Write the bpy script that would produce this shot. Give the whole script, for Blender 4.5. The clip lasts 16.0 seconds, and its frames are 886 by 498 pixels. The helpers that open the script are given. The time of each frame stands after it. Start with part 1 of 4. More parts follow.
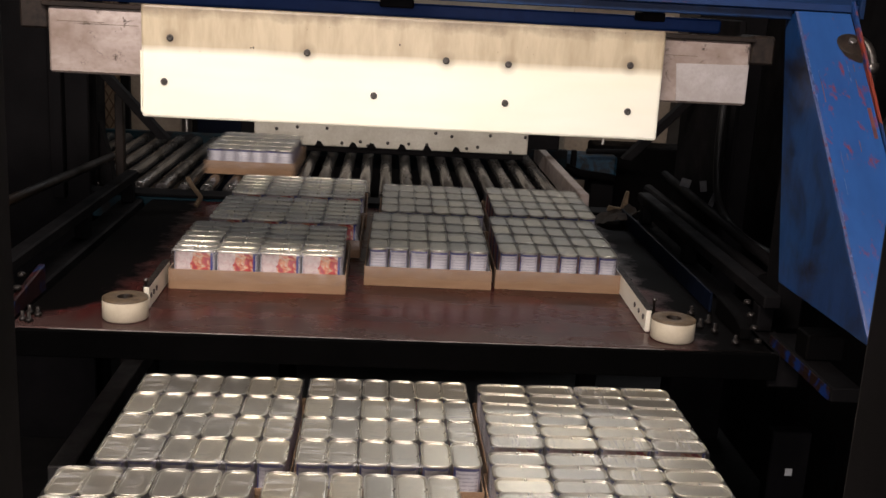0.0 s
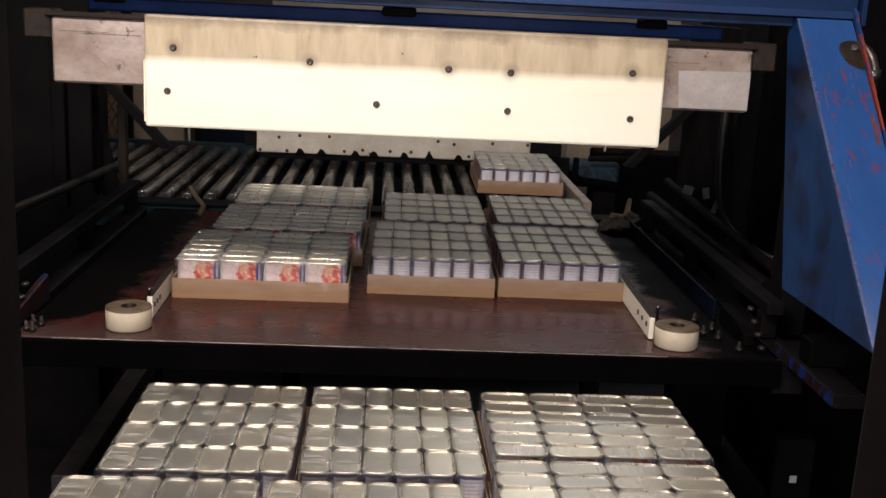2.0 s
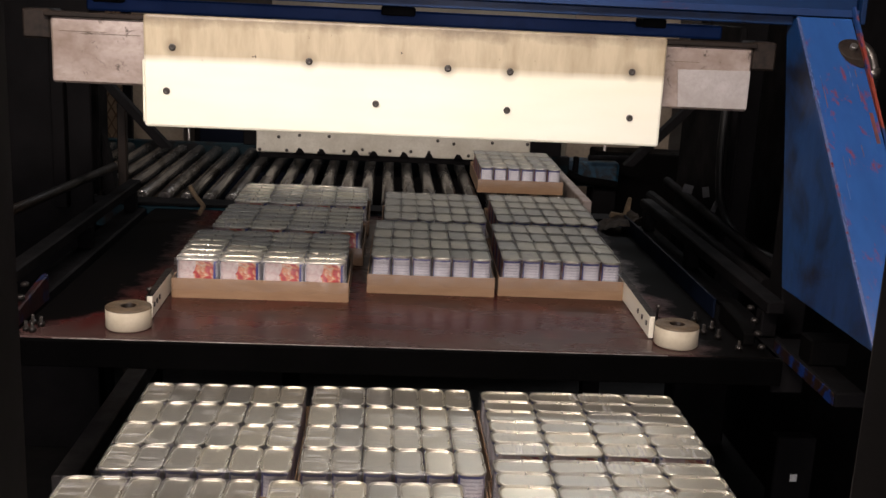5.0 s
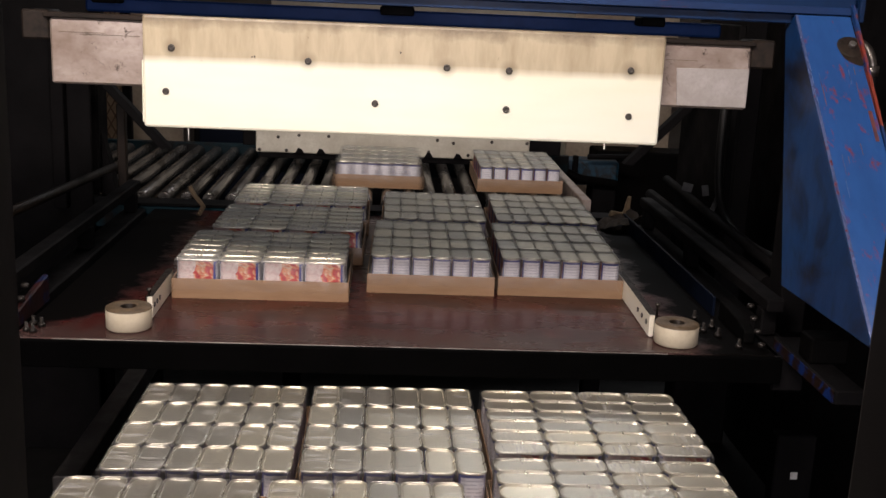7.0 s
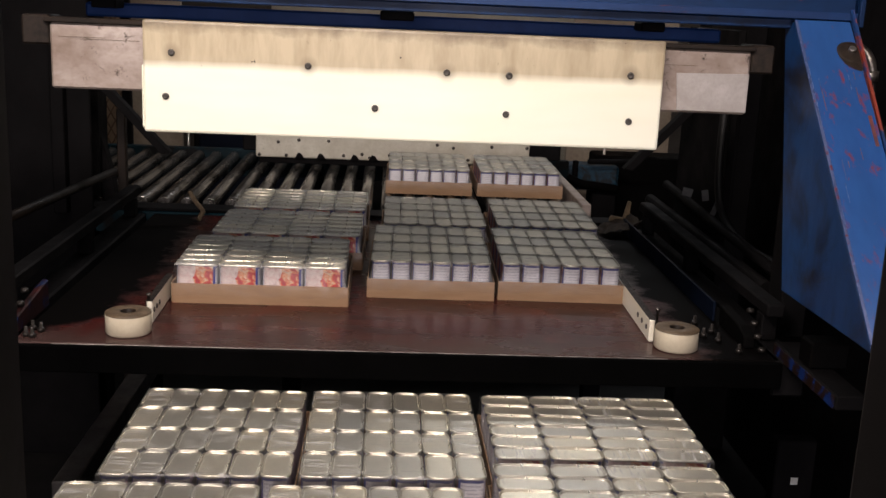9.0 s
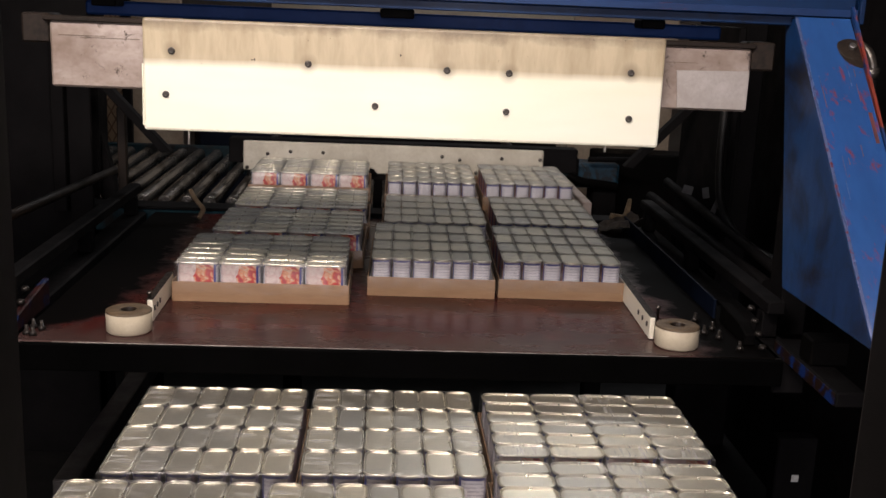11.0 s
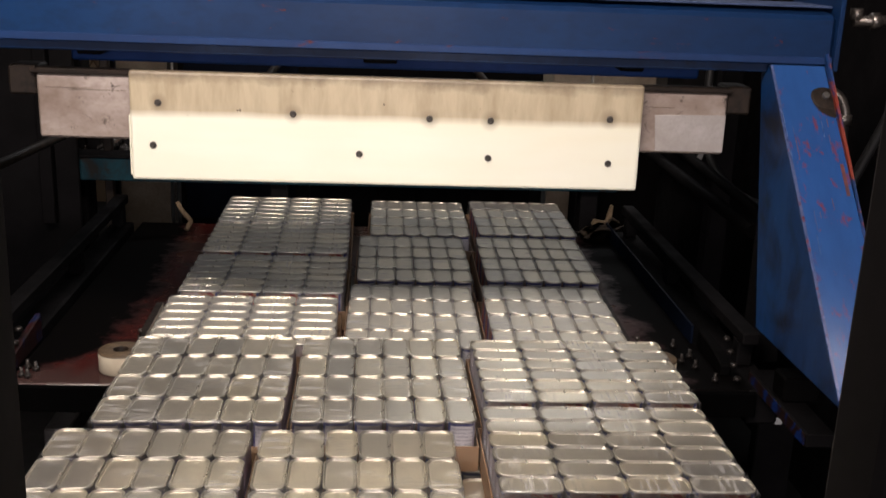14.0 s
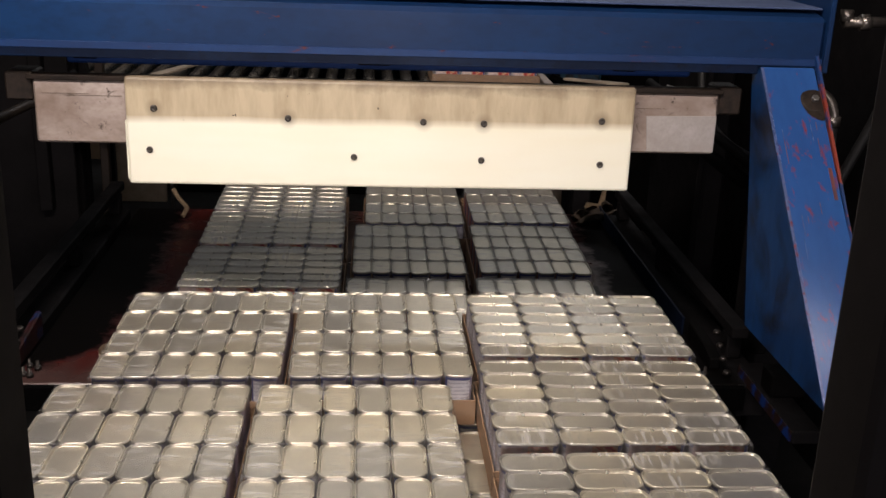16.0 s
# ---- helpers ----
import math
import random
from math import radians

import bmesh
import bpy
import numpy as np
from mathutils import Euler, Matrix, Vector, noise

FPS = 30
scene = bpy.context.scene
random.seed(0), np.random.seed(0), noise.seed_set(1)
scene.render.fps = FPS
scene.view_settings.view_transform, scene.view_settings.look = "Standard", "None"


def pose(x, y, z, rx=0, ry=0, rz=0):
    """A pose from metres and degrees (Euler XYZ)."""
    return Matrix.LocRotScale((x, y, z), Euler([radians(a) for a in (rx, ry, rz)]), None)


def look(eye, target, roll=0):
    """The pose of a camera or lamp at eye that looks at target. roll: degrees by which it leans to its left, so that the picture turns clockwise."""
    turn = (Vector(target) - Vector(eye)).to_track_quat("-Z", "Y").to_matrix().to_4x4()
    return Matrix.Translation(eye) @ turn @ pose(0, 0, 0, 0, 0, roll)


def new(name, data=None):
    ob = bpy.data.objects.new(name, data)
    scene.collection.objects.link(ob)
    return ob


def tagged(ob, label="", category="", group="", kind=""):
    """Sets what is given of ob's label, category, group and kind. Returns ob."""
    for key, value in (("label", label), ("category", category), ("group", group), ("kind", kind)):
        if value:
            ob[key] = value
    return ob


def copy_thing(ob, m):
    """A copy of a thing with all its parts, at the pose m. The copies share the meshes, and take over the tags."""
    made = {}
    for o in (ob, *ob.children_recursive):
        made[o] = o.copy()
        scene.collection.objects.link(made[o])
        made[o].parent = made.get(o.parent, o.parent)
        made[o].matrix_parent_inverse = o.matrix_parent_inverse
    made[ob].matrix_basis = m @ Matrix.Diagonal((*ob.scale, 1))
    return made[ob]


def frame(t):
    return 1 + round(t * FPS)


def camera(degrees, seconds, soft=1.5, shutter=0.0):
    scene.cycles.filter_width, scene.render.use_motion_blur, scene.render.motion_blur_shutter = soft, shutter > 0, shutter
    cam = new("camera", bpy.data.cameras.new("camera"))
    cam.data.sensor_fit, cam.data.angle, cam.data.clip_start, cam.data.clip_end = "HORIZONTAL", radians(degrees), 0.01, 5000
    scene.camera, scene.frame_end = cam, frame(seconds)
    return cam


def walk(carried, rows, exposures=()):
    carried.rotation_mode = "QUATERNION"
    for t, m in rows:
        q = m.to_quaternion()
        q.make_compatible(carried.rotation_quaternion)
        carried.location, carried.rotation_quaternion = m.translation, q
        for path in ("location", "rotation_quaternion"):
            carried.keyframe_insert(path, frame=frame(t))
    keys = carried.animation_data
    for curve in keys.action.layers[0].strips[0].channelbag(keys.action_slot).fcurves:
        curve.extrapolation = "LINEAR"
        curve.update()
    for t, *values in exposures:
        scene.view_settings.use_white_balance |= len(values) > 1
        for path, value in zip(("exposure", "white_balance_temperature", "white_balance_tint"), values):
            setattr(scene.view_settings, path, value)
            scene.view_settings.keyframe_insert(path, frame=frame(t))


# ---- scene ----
cam = camera(45.86, 16.0, soft=1.5, shutter=0.9)
PATH = [
    (0, look((0.0004, 0.0011, 1.5342), (0.1205, 1.9400, 1.0583), 3.14)),
    (0.5, look((-0.0008, 0.0009, 1.5334), (0.1198, 1.9401, 1.0592), 3.06)),
    (1, look((-0.0002, 0.0012, 1.5344), (0.1158, 1.9419, 1.0653), 2.98)),
    (1.5, look((-0.0017, 0.0006, 1.5344), (0.1134, 1.9424, 1.0696), 2.93)),
    (2, look((-0.0018, 0.0006, 1.5349), (0.1137, 1.9431, 1.0732), 2.89)),
    (2.5, look((0.0001, 0.0012, 1.5360), (0.1152, 1.9437, 1.0737), 2.91)),
    (3, look((0.0003, 0.0008, 1.5355), (0.1151, 1.9432, 1.0729), 2.87)),
    (3.5, look((-0.0006, -0.0008, 1.5346), (0.1142, 1.9425, 1.0758), 2.90)),
    (4, look((-0.0005, 0.0010, 1.5347), (0.1145, 1.9437, 1.0739), 2.89)),
    (6.5, look((-0.0006, 0.0001, 1.5342), (0.1138, 1.9423, 1.0709), 2.57)),
    (7, look((0.0004, -0.0007, 1.5345), (0.1151, 1.9415, 1.0710), 2.55)),
    (7.5, look((0.0007, 0.0008, 1.5336), (0.1167, 1.9428, 1.0697), 2.52)),
    (8, look((0.0005, 0.0014, 1.5330), (0.1178, 1.9434, 1.0695), 2.58)),
    (8.5, look((0.0010, 0.0007, 1.5333), (0.1173, 1.9437, 1.0741), 2.59)),
    (9, look((0.0006, 0.0004, 1.5342), (0.1151, 1.9447, 1.0798), 2.56)),
    (11.5, look((0.0018, 0.0003, 1.5333), (0.1162, 1.9431, 1.0723), 2.43)),
    (12, look((0.0031, 0.0022, 1.5344), (0.1229, 1.9383, 1.0473), 2.46)),
    (12.5, look((0.0021, 0.0021, 1.5329), (0.1283, 1.9328, 1.0263), 2.49)),
    (13, look((0.0029, 0.0015, 1.5322), (0.1331, 1.9286, 1.0131), 2.45)),
    (13.5, look((0.0006, 0.0002, 1.5332), (0.1371, 1.9221, 0.9968), 2.35)),
    (14, look((-0.0015, -0.0020, 1.5333), (0.1401, 1.9149, 0.9809), 2.27)),
    (14.5, look((-0.0016, -0.0027, 1.5332), (0.1428, 1.9001, 0.9346), 2.24)),
    (15, look((-0.0018, -0.0027, 1.5344), (0.1467, 1.8906, 0.9071), 2.20)),
    (15.5, look((-0.0009, -0.0031, 1.5353), (0.1487, 1.8872, 0.8994), 2.14)),
    (16, look((-0.0029, -0.0049, 1.5325), (0.1487, 1.8866, 0.9006), 2.09)),
]
walk(cam, PATH, exposures=[(0, 0.0), (16.0, 0.0)])

# ---- light: a dim hall, a lamp high above the packing aisle, other lamps added unseen ----
world = bpy.data.worlds.new("hall_air")
scene.world = world
world.use_nodes = True
world.node_tree.nodes["Background"].inputs[0].default_value = (0.75, 0.85, 1.0, 1)
world.node_tree.nodes["Background"].inputs[1].default_value = 0.026


def area_lamp(name, eye, target, sx, sy, watts, colour):
    data = bpy.data.lights.new(name, "AREA")
    data.shape, data.size, data.size_y = "RECTANGLE", sx, sy
    data.energy, data.color = watts, colour
    ob = new(name, data)
    ob.matrix_world = look(eye, target)
    return ob


WARM, NEUTRAL = (1.0, 0.868, 0.805), (0.96, 0.96, 1.0)
area_lamp("aisle_lamp", (-0.42, 0.62, 2.78), (-0.12, 2.2, 1.1), 1.8, 0.3, 97, WARM)
# two lamps added out of view to brighten lids, rollers and background
area_lamp("added_hall_lamp", (-0.6, 5.2, 4.5), (-0.4, 4.6, 0.8), 2.4, 0.5, 23, NEUTRAL)
area_lamp("added_hall_lamp", (1.6, 7.2, 4.5), (1.6, 6.8, 0.8), 2.2, 0.3, 50, NEUTRAL)
# added out of view on the right; gives the blue flange its highlight
area_lamp("added_hall_lamp", (2.60, -0.02, 4.5), (2.00, 0.48, 0.8), 1.6, 0.3, 26, WARM)
# fill light added behind the camera, unseen, shining through the front wall's opening
area_lamp("front_fill", (0.0, -5.05, 1.75), (0.0, 2.0, 1.1), 3.0, 1.9, 158, (1.0, 0.905, 0.95))


# ---- materials ----
class Nodes:
    """Short hand for one node material."""

    def __init__(self, name):
        self.mat = bpy.data.materials.new(name)
        self.mat.use_nodes = True
        self.tree = self.mat.node_tree
        self.bsdf = self.tree.nodes["Principled BSDF"]
        self.coord = self.tree.nodes.new("ShaderNodeTexCoord")

    def link(self, a, b):
        self.tree.links.new(a, b)

    def noise(self, scale, detail=4.0, rough=0.6, stretch=None, dist=0.0):
        n = self.tree.nodes.new("ShaderNodeTexNoise")
        n.inputs["Scale"].default_value = scale
        n.inputs["Detail"].default_value = detail
        n.inputs["Roughness"].default_value = rough
        n.inputs["Distortion"].default_value = dist
        src = self.coord.outputs["Object"]
        if stretch:
            m = self.tree.nodes.new("ShaderNodeMapping")
            m.inputs["Scale"].default_value = stretch
            self.link(src, m.inputs["Vector"])
            src = m.outputs["Vector"]
        self.link(src, n.inputs["Vector"])
        return n.outputs["Fac"]

    def ramp(self, fac, stops):
        r = self.tree.nodes.new("ShaderNodeValToRGB")
        els = r.color_ramp.elements
        while len(els) < len(stops):
            els.new(0.5)
        for e, (p, c) in zip(els, stops):
            e.position = p
            e.color = (*c, 1) if not isinstance(c, (int, float)) else (c, c, c, 1)
        self.link(fac, r.inputs["Fac"])
        return r.outputs["Color"]

    def mix(self, fac, a, b):
        m = self.tree.nodes.new("ShaderNodeMix")
        m.data_type = "RGBA"
        for sock, v in ((m.inputs[0], fac), (m.inputs[6], a), (m.inputs[7], b)):
            if isinstance(v, (int, float)):
                sock.default_value = v
            elif isinstance(v, tuple):
                sock.default_value = (*v, 1)
            else:
                self.link(v, sock)
        return m.outputs[2]

    def math(self, op, a, b=0.0, c=0.0):
        m = self.tree.nodes.new("ShaderNodeMath")
        m.operation = op
        for sock, v in zip(m.inputs, (a, b, c)):
            if isinstance(v, (int, float)):
                sock.default_value = v
            else:
                self.link(v, sock)
        return m.outputs[0]

    def xyz(self):
        s = self.tree.nodes.new("ShaderNodeSeparateXYZ")
        self.link(self.coord.outputs["Object"], s.inputs[0])
        return s.outputs

    def random(self):
        return self.tree.nodes.new("ShaderNodeObjectInfo").outputs["Random"]

    def set(self, colour=None, rough=None, metal=None, spec=None):
        for key, v in (("Base Color", colour), ("Roughness", rough), ("Metallic", metal), ("Specular IOR Level", spec)):
            if v is None:
                continue
            if isinstance(v, (int, float)):
                self.bsdf.inputs[key].default_value = v
            elif isinstance(v, tuple):
                self.bsdf.inputs[key].default_value = (*v, 1)
            else:
                self.link(v, self.bsdf.inputs[key])
        return self

    def bump(self, height, strength=0.3, distance=0.002):
        b = self.tree.nodes.new("ShaderNodeBump")
        b.inputs["Strength"].default_value = strength
        b.inputs["Distance"].default_value = distance
        self.link(height, b.inputs["Height"])
        self.link(b.outputs["Normal"], self.bsdf.inputs["Normal"])
        return self


def worn(name, base, dark, scale=6.0, rough=(0.35, 0.6), metal=0.0, bump=0.25, stretch=None, spots=None, spot_at=(0.62, 0.68), spot_scale=14.0, spec=0.5, spot_stretch=None):
    n = Nodes(name)
    big = n.noise(scale, 5, 0.65, stretch)
    col = n.mix(n.ramp(big, [(0.35, 0.0), (0.7, 1.0)]), base, dark)
    fine = n.noise(scale * 14, 3, 0.6, stretch)
    col = n.mix(n.ramp(fine, [(0.45, 0.0), (0.75, 0.5)]), col, dark)
    if spots:
        chip = n.ramp(n.noise(spot_scale, 6, 0.7, spot_stretch, 0.6), [(spot_at[0], 0.0), (spot_at[1], 1.0)])
        col = n.mix(chip, col, spots)
    n.set(col, n.ramp(big, [(0.3, rough[0]), (0.75, rough[1])]), metal, spec)
    n.bump(fine, bump, 0.001)
    return n.mat


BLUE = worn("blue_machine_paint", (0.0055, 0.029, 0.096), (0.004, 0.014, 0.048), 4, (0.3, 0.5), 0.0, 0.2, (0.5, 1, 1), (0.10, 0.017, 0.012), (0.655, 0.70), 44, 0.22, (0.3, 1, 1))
# chipped flange blue, lightened: the light on the slope is in the colour
BLUE_LIT = worn("lit_chipped_blue", (0.024, 0.085, 0.265), (0.017, 0.058, 0.19), 4, (0.13, 0.30), 0.0, 0.35, (1, 0.35, 0.35), (0.17, 0.03, 0.028), (0.57, 0.69), 42, 0.5, (1, 0.45, 0.45))
BLUE_RUST = worn("rust_patched_blue_edge", (0.008, 0.034, 0.12), (0.006, 0.022, 0.08), 5, (0.35, 0.55), 0.0, 0.2, None, (0.10, 0.018, 0.012), (0.60, 0.67), 20, 0.3, (0.35, 1, 1))
BLUE_RAIL = worn("bright_blue_rail_paint", (0.007, 0.045, 0.20), (0.005, 0.03, 0.13), 5, (0.4, 0.6), 0.0, 0.15, spec=0.15)
DUST = worn("dusty_blue_top", (0.055, 0.085, 0.18), (0.025, 0.045, 0.11), 4, (0.6, 0.85), 0.0, 0.2)
OLD_BLUE = worn("worn_blue_over_rust", (0.007, 0.025, 0.125), (0.005, 0.014, 0.07), 9, (0.4, 0.6), 0.0, 0.3, None, (0.014, 0.007, 0.005), (0.45, 0.50), 22, 0.15)
RED_OLD = worn("grimy_red_paint", (0.030, 0.0045, 0.004), (0.006, 0.005, 0.005), 9, (0.4, 0.7), 0.0, 0.4, None, (0.004, 0.012, 0.05), (0.55, 0.60), 12, 0.2)
# darker copy of the frame blue; the recess's shade is in its colour
BLUE_SHADED = worn("shaded_blue_paint", (0.004, 0.030, 0.105), (0.0025, 0.012, 0.045), 4, (0.35, 0.6), 0.0, 0.2, None, (0.004, 0.006, 0.016), (0.58, 0.70), 7, 0.25)
TEAL = worn("teal_paint", (0.005, 0.042, 0.058), (0.003, 0.015, 0.022), 7, (0.4, 0.65), 0.0, 0.2, None, (0.010, 0.009, 0.008), (0.52, 0.62), 12, 0.2)
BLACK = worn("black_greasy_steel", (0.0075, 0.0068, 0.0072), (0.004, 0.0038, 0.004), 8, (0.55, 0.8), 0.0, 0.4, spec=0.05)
GREASE = worn("dark_brown_grease", (0.020, 0.013, 0.009), (0.006, 0.005, 0.004), 9, (0.4, 0.7), 0.0, 0.5, spec=0.2)
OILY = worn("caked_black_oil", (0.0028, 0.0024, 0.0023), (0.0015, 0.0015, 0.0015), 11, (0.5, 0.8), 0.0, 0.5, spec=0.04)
# lip set darker than the other black steel
LIP = worn("deep_black_lip", (0.0014, 0.0013, 0.0014), (0.0008, 0.0008, 0.0008), 11, (0.7, 0.9), 0.0, 0.4, spec=0.02)
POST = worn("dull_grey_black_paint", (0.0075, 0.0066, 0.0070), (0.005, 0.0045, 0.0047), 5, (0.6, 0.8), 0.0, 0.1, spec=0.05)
NAVY = worn("dark_navy_sheet", (0.002, 0.005, 0.015), (0.0015, 0.003, 0.008), 5, (0.5, 0.7), spec=0.1)
BROWN_GRIME = worn("dark_brown_grime", (0.026, 0.018, 0.013), (0.009, 0.007, 0.006), 60, (0.45, 0.7), 0.0, 0.5, spec=0.2)
# gusset blue; black blotches paint in the shade on this side
ARM_SIDE = worn("shaded_gusset_blue", (0.005, 0.040, 0.145), (0.003, 0.017, 0.062), 4, (0.3, 0.5), 0.0, 0.2, (1, 1, 0.4), (0.003, 0.005, 0.014), (0.46, 0.66), 6, 0.3)
# chipped weld; the pale base carries the highlight along the edge
WELD = worn("highlit_chipped_edge", (0.13, 0.16, 0.30), (0.03, 0.06, 0.18), 20, (0.18, 0.35), 0.3, 0.4, (1, 0.5, 0.5), (0.15, 0.03, 0.03), (0.58, 0.64), 30)
STEEL = worn("scratched_bare_steel", (0.50, 0.43, 0.385), (0.21, 0.155, 0.122), 6, (0.32, 0.55), 0.25, 0.2, (0.7, 1, 1), (0.05, 0.036, 0.028), (0.59, 0.67), 28)
ROLLER = worn("roller_steel", (0.37, 0.35, 0.325), (0.045, 0.038, 0.034), 10, (0.16, 0.36), 0.85, 0.1, (1, 0.2, 1), (0.03, 0.025, 0.02), (0.50, 0.60), 13, 0.5, (1, 0.3, 1))
POLY = worn("white_plastic_board", (0.88, 0.84, 0.73), (0.83, 0.77, 0.62), 3.0, (0.35, 0.5), 0.0, 0.05, (0.3, 1, 1.6))
POLY_OLD = worn("old_plastic_board", (0.66, 0.63, 0.53), (0.46, 0.42, 0.33), 8, (0.4, 0.6), 0.0, 0.1, (1, 1, 1), (0.05, 0.045, 0.04), (0.68, 0.72), 20)
ROLL_PLASTIC = worn("yellowed_roll_plastic", (0.64, 0.58, 0.45), (0.50, 0.43, 0.31), 14, (0.4, 0.6), 0.0, 0.1)
ROLL_GRIME = worn("brown_grime", (0.13, 0.088, 0.048), (0.05, 0.034, 0.02), 30, (0.5, 0.7), 0.0, 0.3)
DULL = worn("oily_bolt_steel", (0.20, 0.18, 0.16), (0.06, 0.05, 0.045), 40, (0.25, 0.4), 0.8)
OILY_BOLT = worn("greasy_bolt_steel", (0.055, 0.048, 0.043), (0.012, 0.010, 0.009), 60, (0.25, 0.45), 0.6)
BOLT = worn("dark_bolt_head", (0.10, 0.09, 0.08), (0.04, 0.035, 0.03), 40, (0.35, 0.5), 0.7)
BRIGHT = worn("bright_bolt_head", (0.55, 0.53, 0.5), (0.3, 0.28, 0.25), 40, (0.25, 0.4), 0.9)
CARD = worn("corrugated_cardboard", (0.31, 0.19, 0.105), (0.25, 0.148, 0.08), 9, (0.75, 0.9), 0.0, 0.15, (1, 1, 6))
WOOD = worn("pallet_wood", (0.33, 0.22, 0.12), (0.18, 0.11, 0.06), 6, (0.7, 0.9), 0.0, 0.4, (1, 8, 8))
CONCRETE = worn("near_black_concrete", (0.012, 0.0115, 0.011), (0.006, 0.0057, 0.0055), 2.2, (0.6, 0.9), 0.0, 0.3, spec=0.2)
WALL = worn("stained_hall_wall", (0.13, 0.11, 0.09), (0.07, 0.055, 0.045), 1.6, (0.8, 0.95), 0.0, 0.3)
CEIL = worn("dark_ceiling_sheet", (0.06, 0.06, 0.065), (0.03, 0.03, 0.033), 1.5, (0.6, 0.9))
RAG = worn("frayed_tan_strap", (0.22, 0.155, 0.09), (0.08, 0.055, 0.03), 18, (0.8, 0.95), 0.0, 0.6)
PANEL = worn("brown_fibre_panel", (0.36, 0.30, 0.23), (0.20, 0.155, 0.115), 5, (0.7, 0.9), 0.0, 0.3)
HOSE = worn("black_rubber_hose", (0.012, 0.012, 0.012), (0.007, 0.007, 0.007), 20, (0.4, 0.6), spec=0.3)
WHITE = worn("white_tag", (0.75, 0.75, 0.72), (0.5, 0.5, 0.47), 20, (0.5, 0.7))
RUST = worn("dull_red_primer", (0.13, 0.030, 0.024), (0.06, 0.024, 0.03), 30, (0.5, 0.75), 0.0, 0.4)


UPPER_BOLTS = ((-0.419, 1.421), (-0.156, 1.406), (0.115, 1.404), (0.238, 1.403), (0.480, 1.413))


def gate_board():
    """White plastic, soiled brown along its upper part, with dark rings round the upper bolts."""
    n = Nodes("soiled_gate_board")
    x, y, z = n.xyz()
    wave = n.noise(7, 3, 0.55)
    edge = n.math("MULTIPLY_ADD", wave, 0.012, n.math("SUBTRACT", z, 1.4045))
    dirt = n.ramp(n.math("MULTIPLY_ADD", edge, 36.0, 0.5), [(0.25, 0.0), (0.85, 1.0)])
    clean = n.mix(n.ramp(n.noise(3, 4, 0.6, (0.3, 1, 1.6)), [(0.4, 0.0), (0.7, 1.0)]), (0.86, 0.855, 0.73), (0.82, 0.78, 0.60))
    streak = n.ramp(n.noise(26, 4, 0.65, (1, 1, 0.22)), [(0.38, 0.0), (0.75, 1.0)])
    soil = n.mix(streak, (0.50, 0.425, 0.29), (0.34, 0.27, 0.17))
    high = n.math("MULTIPLY_ADD", n.noise(16, 5, 0.7), 0.05, n.math("SUBTRACT", z, 1.482))
    soil = n.mix(n.ramp(n.math("MULTIPLY_ADD", high, 26.0, 0.35), [(0.4, 0.0), (1.0, 0.8)]), soil, (0.15, 0.115, 0.075))
    col = n.mix(dirt, clean, soil)
    for bx, bz in UPPER_BOLTS:
        dx, dz = n.math("SUBTRACT", x, bx), n.math("SUBTRACT", z, bz)
        d = n.math("SQRT", n.math("ADD", n.math("MULTIPLY", dx, dx), n.math("MULTIPLY", dz, dz)))
        d = n.math("MULTIPLY_ADD", wave, 0.012, d)
        col = n.mix(n.ramp(n.math("MULTIPLY", d, 36.0), [(0.35, 0.55), (1.0, 0.0)]), col, (0.16, 0.12, 0.075))
    specks = n.ramp(n.noise(60, 3, 0.6), [(0.715, 0.0), (0.74, 0.9)])
    col = n.mix(n.math("MULTIPLY", specks, dirt), col, (0.05, 0.04, 0.03))
    n.set(col, 0.45, 0.0)
    n.bump(n.noise(40, 3, 0.6), 0.06, 0.001)
    return n.mat


GATE = gate_board()


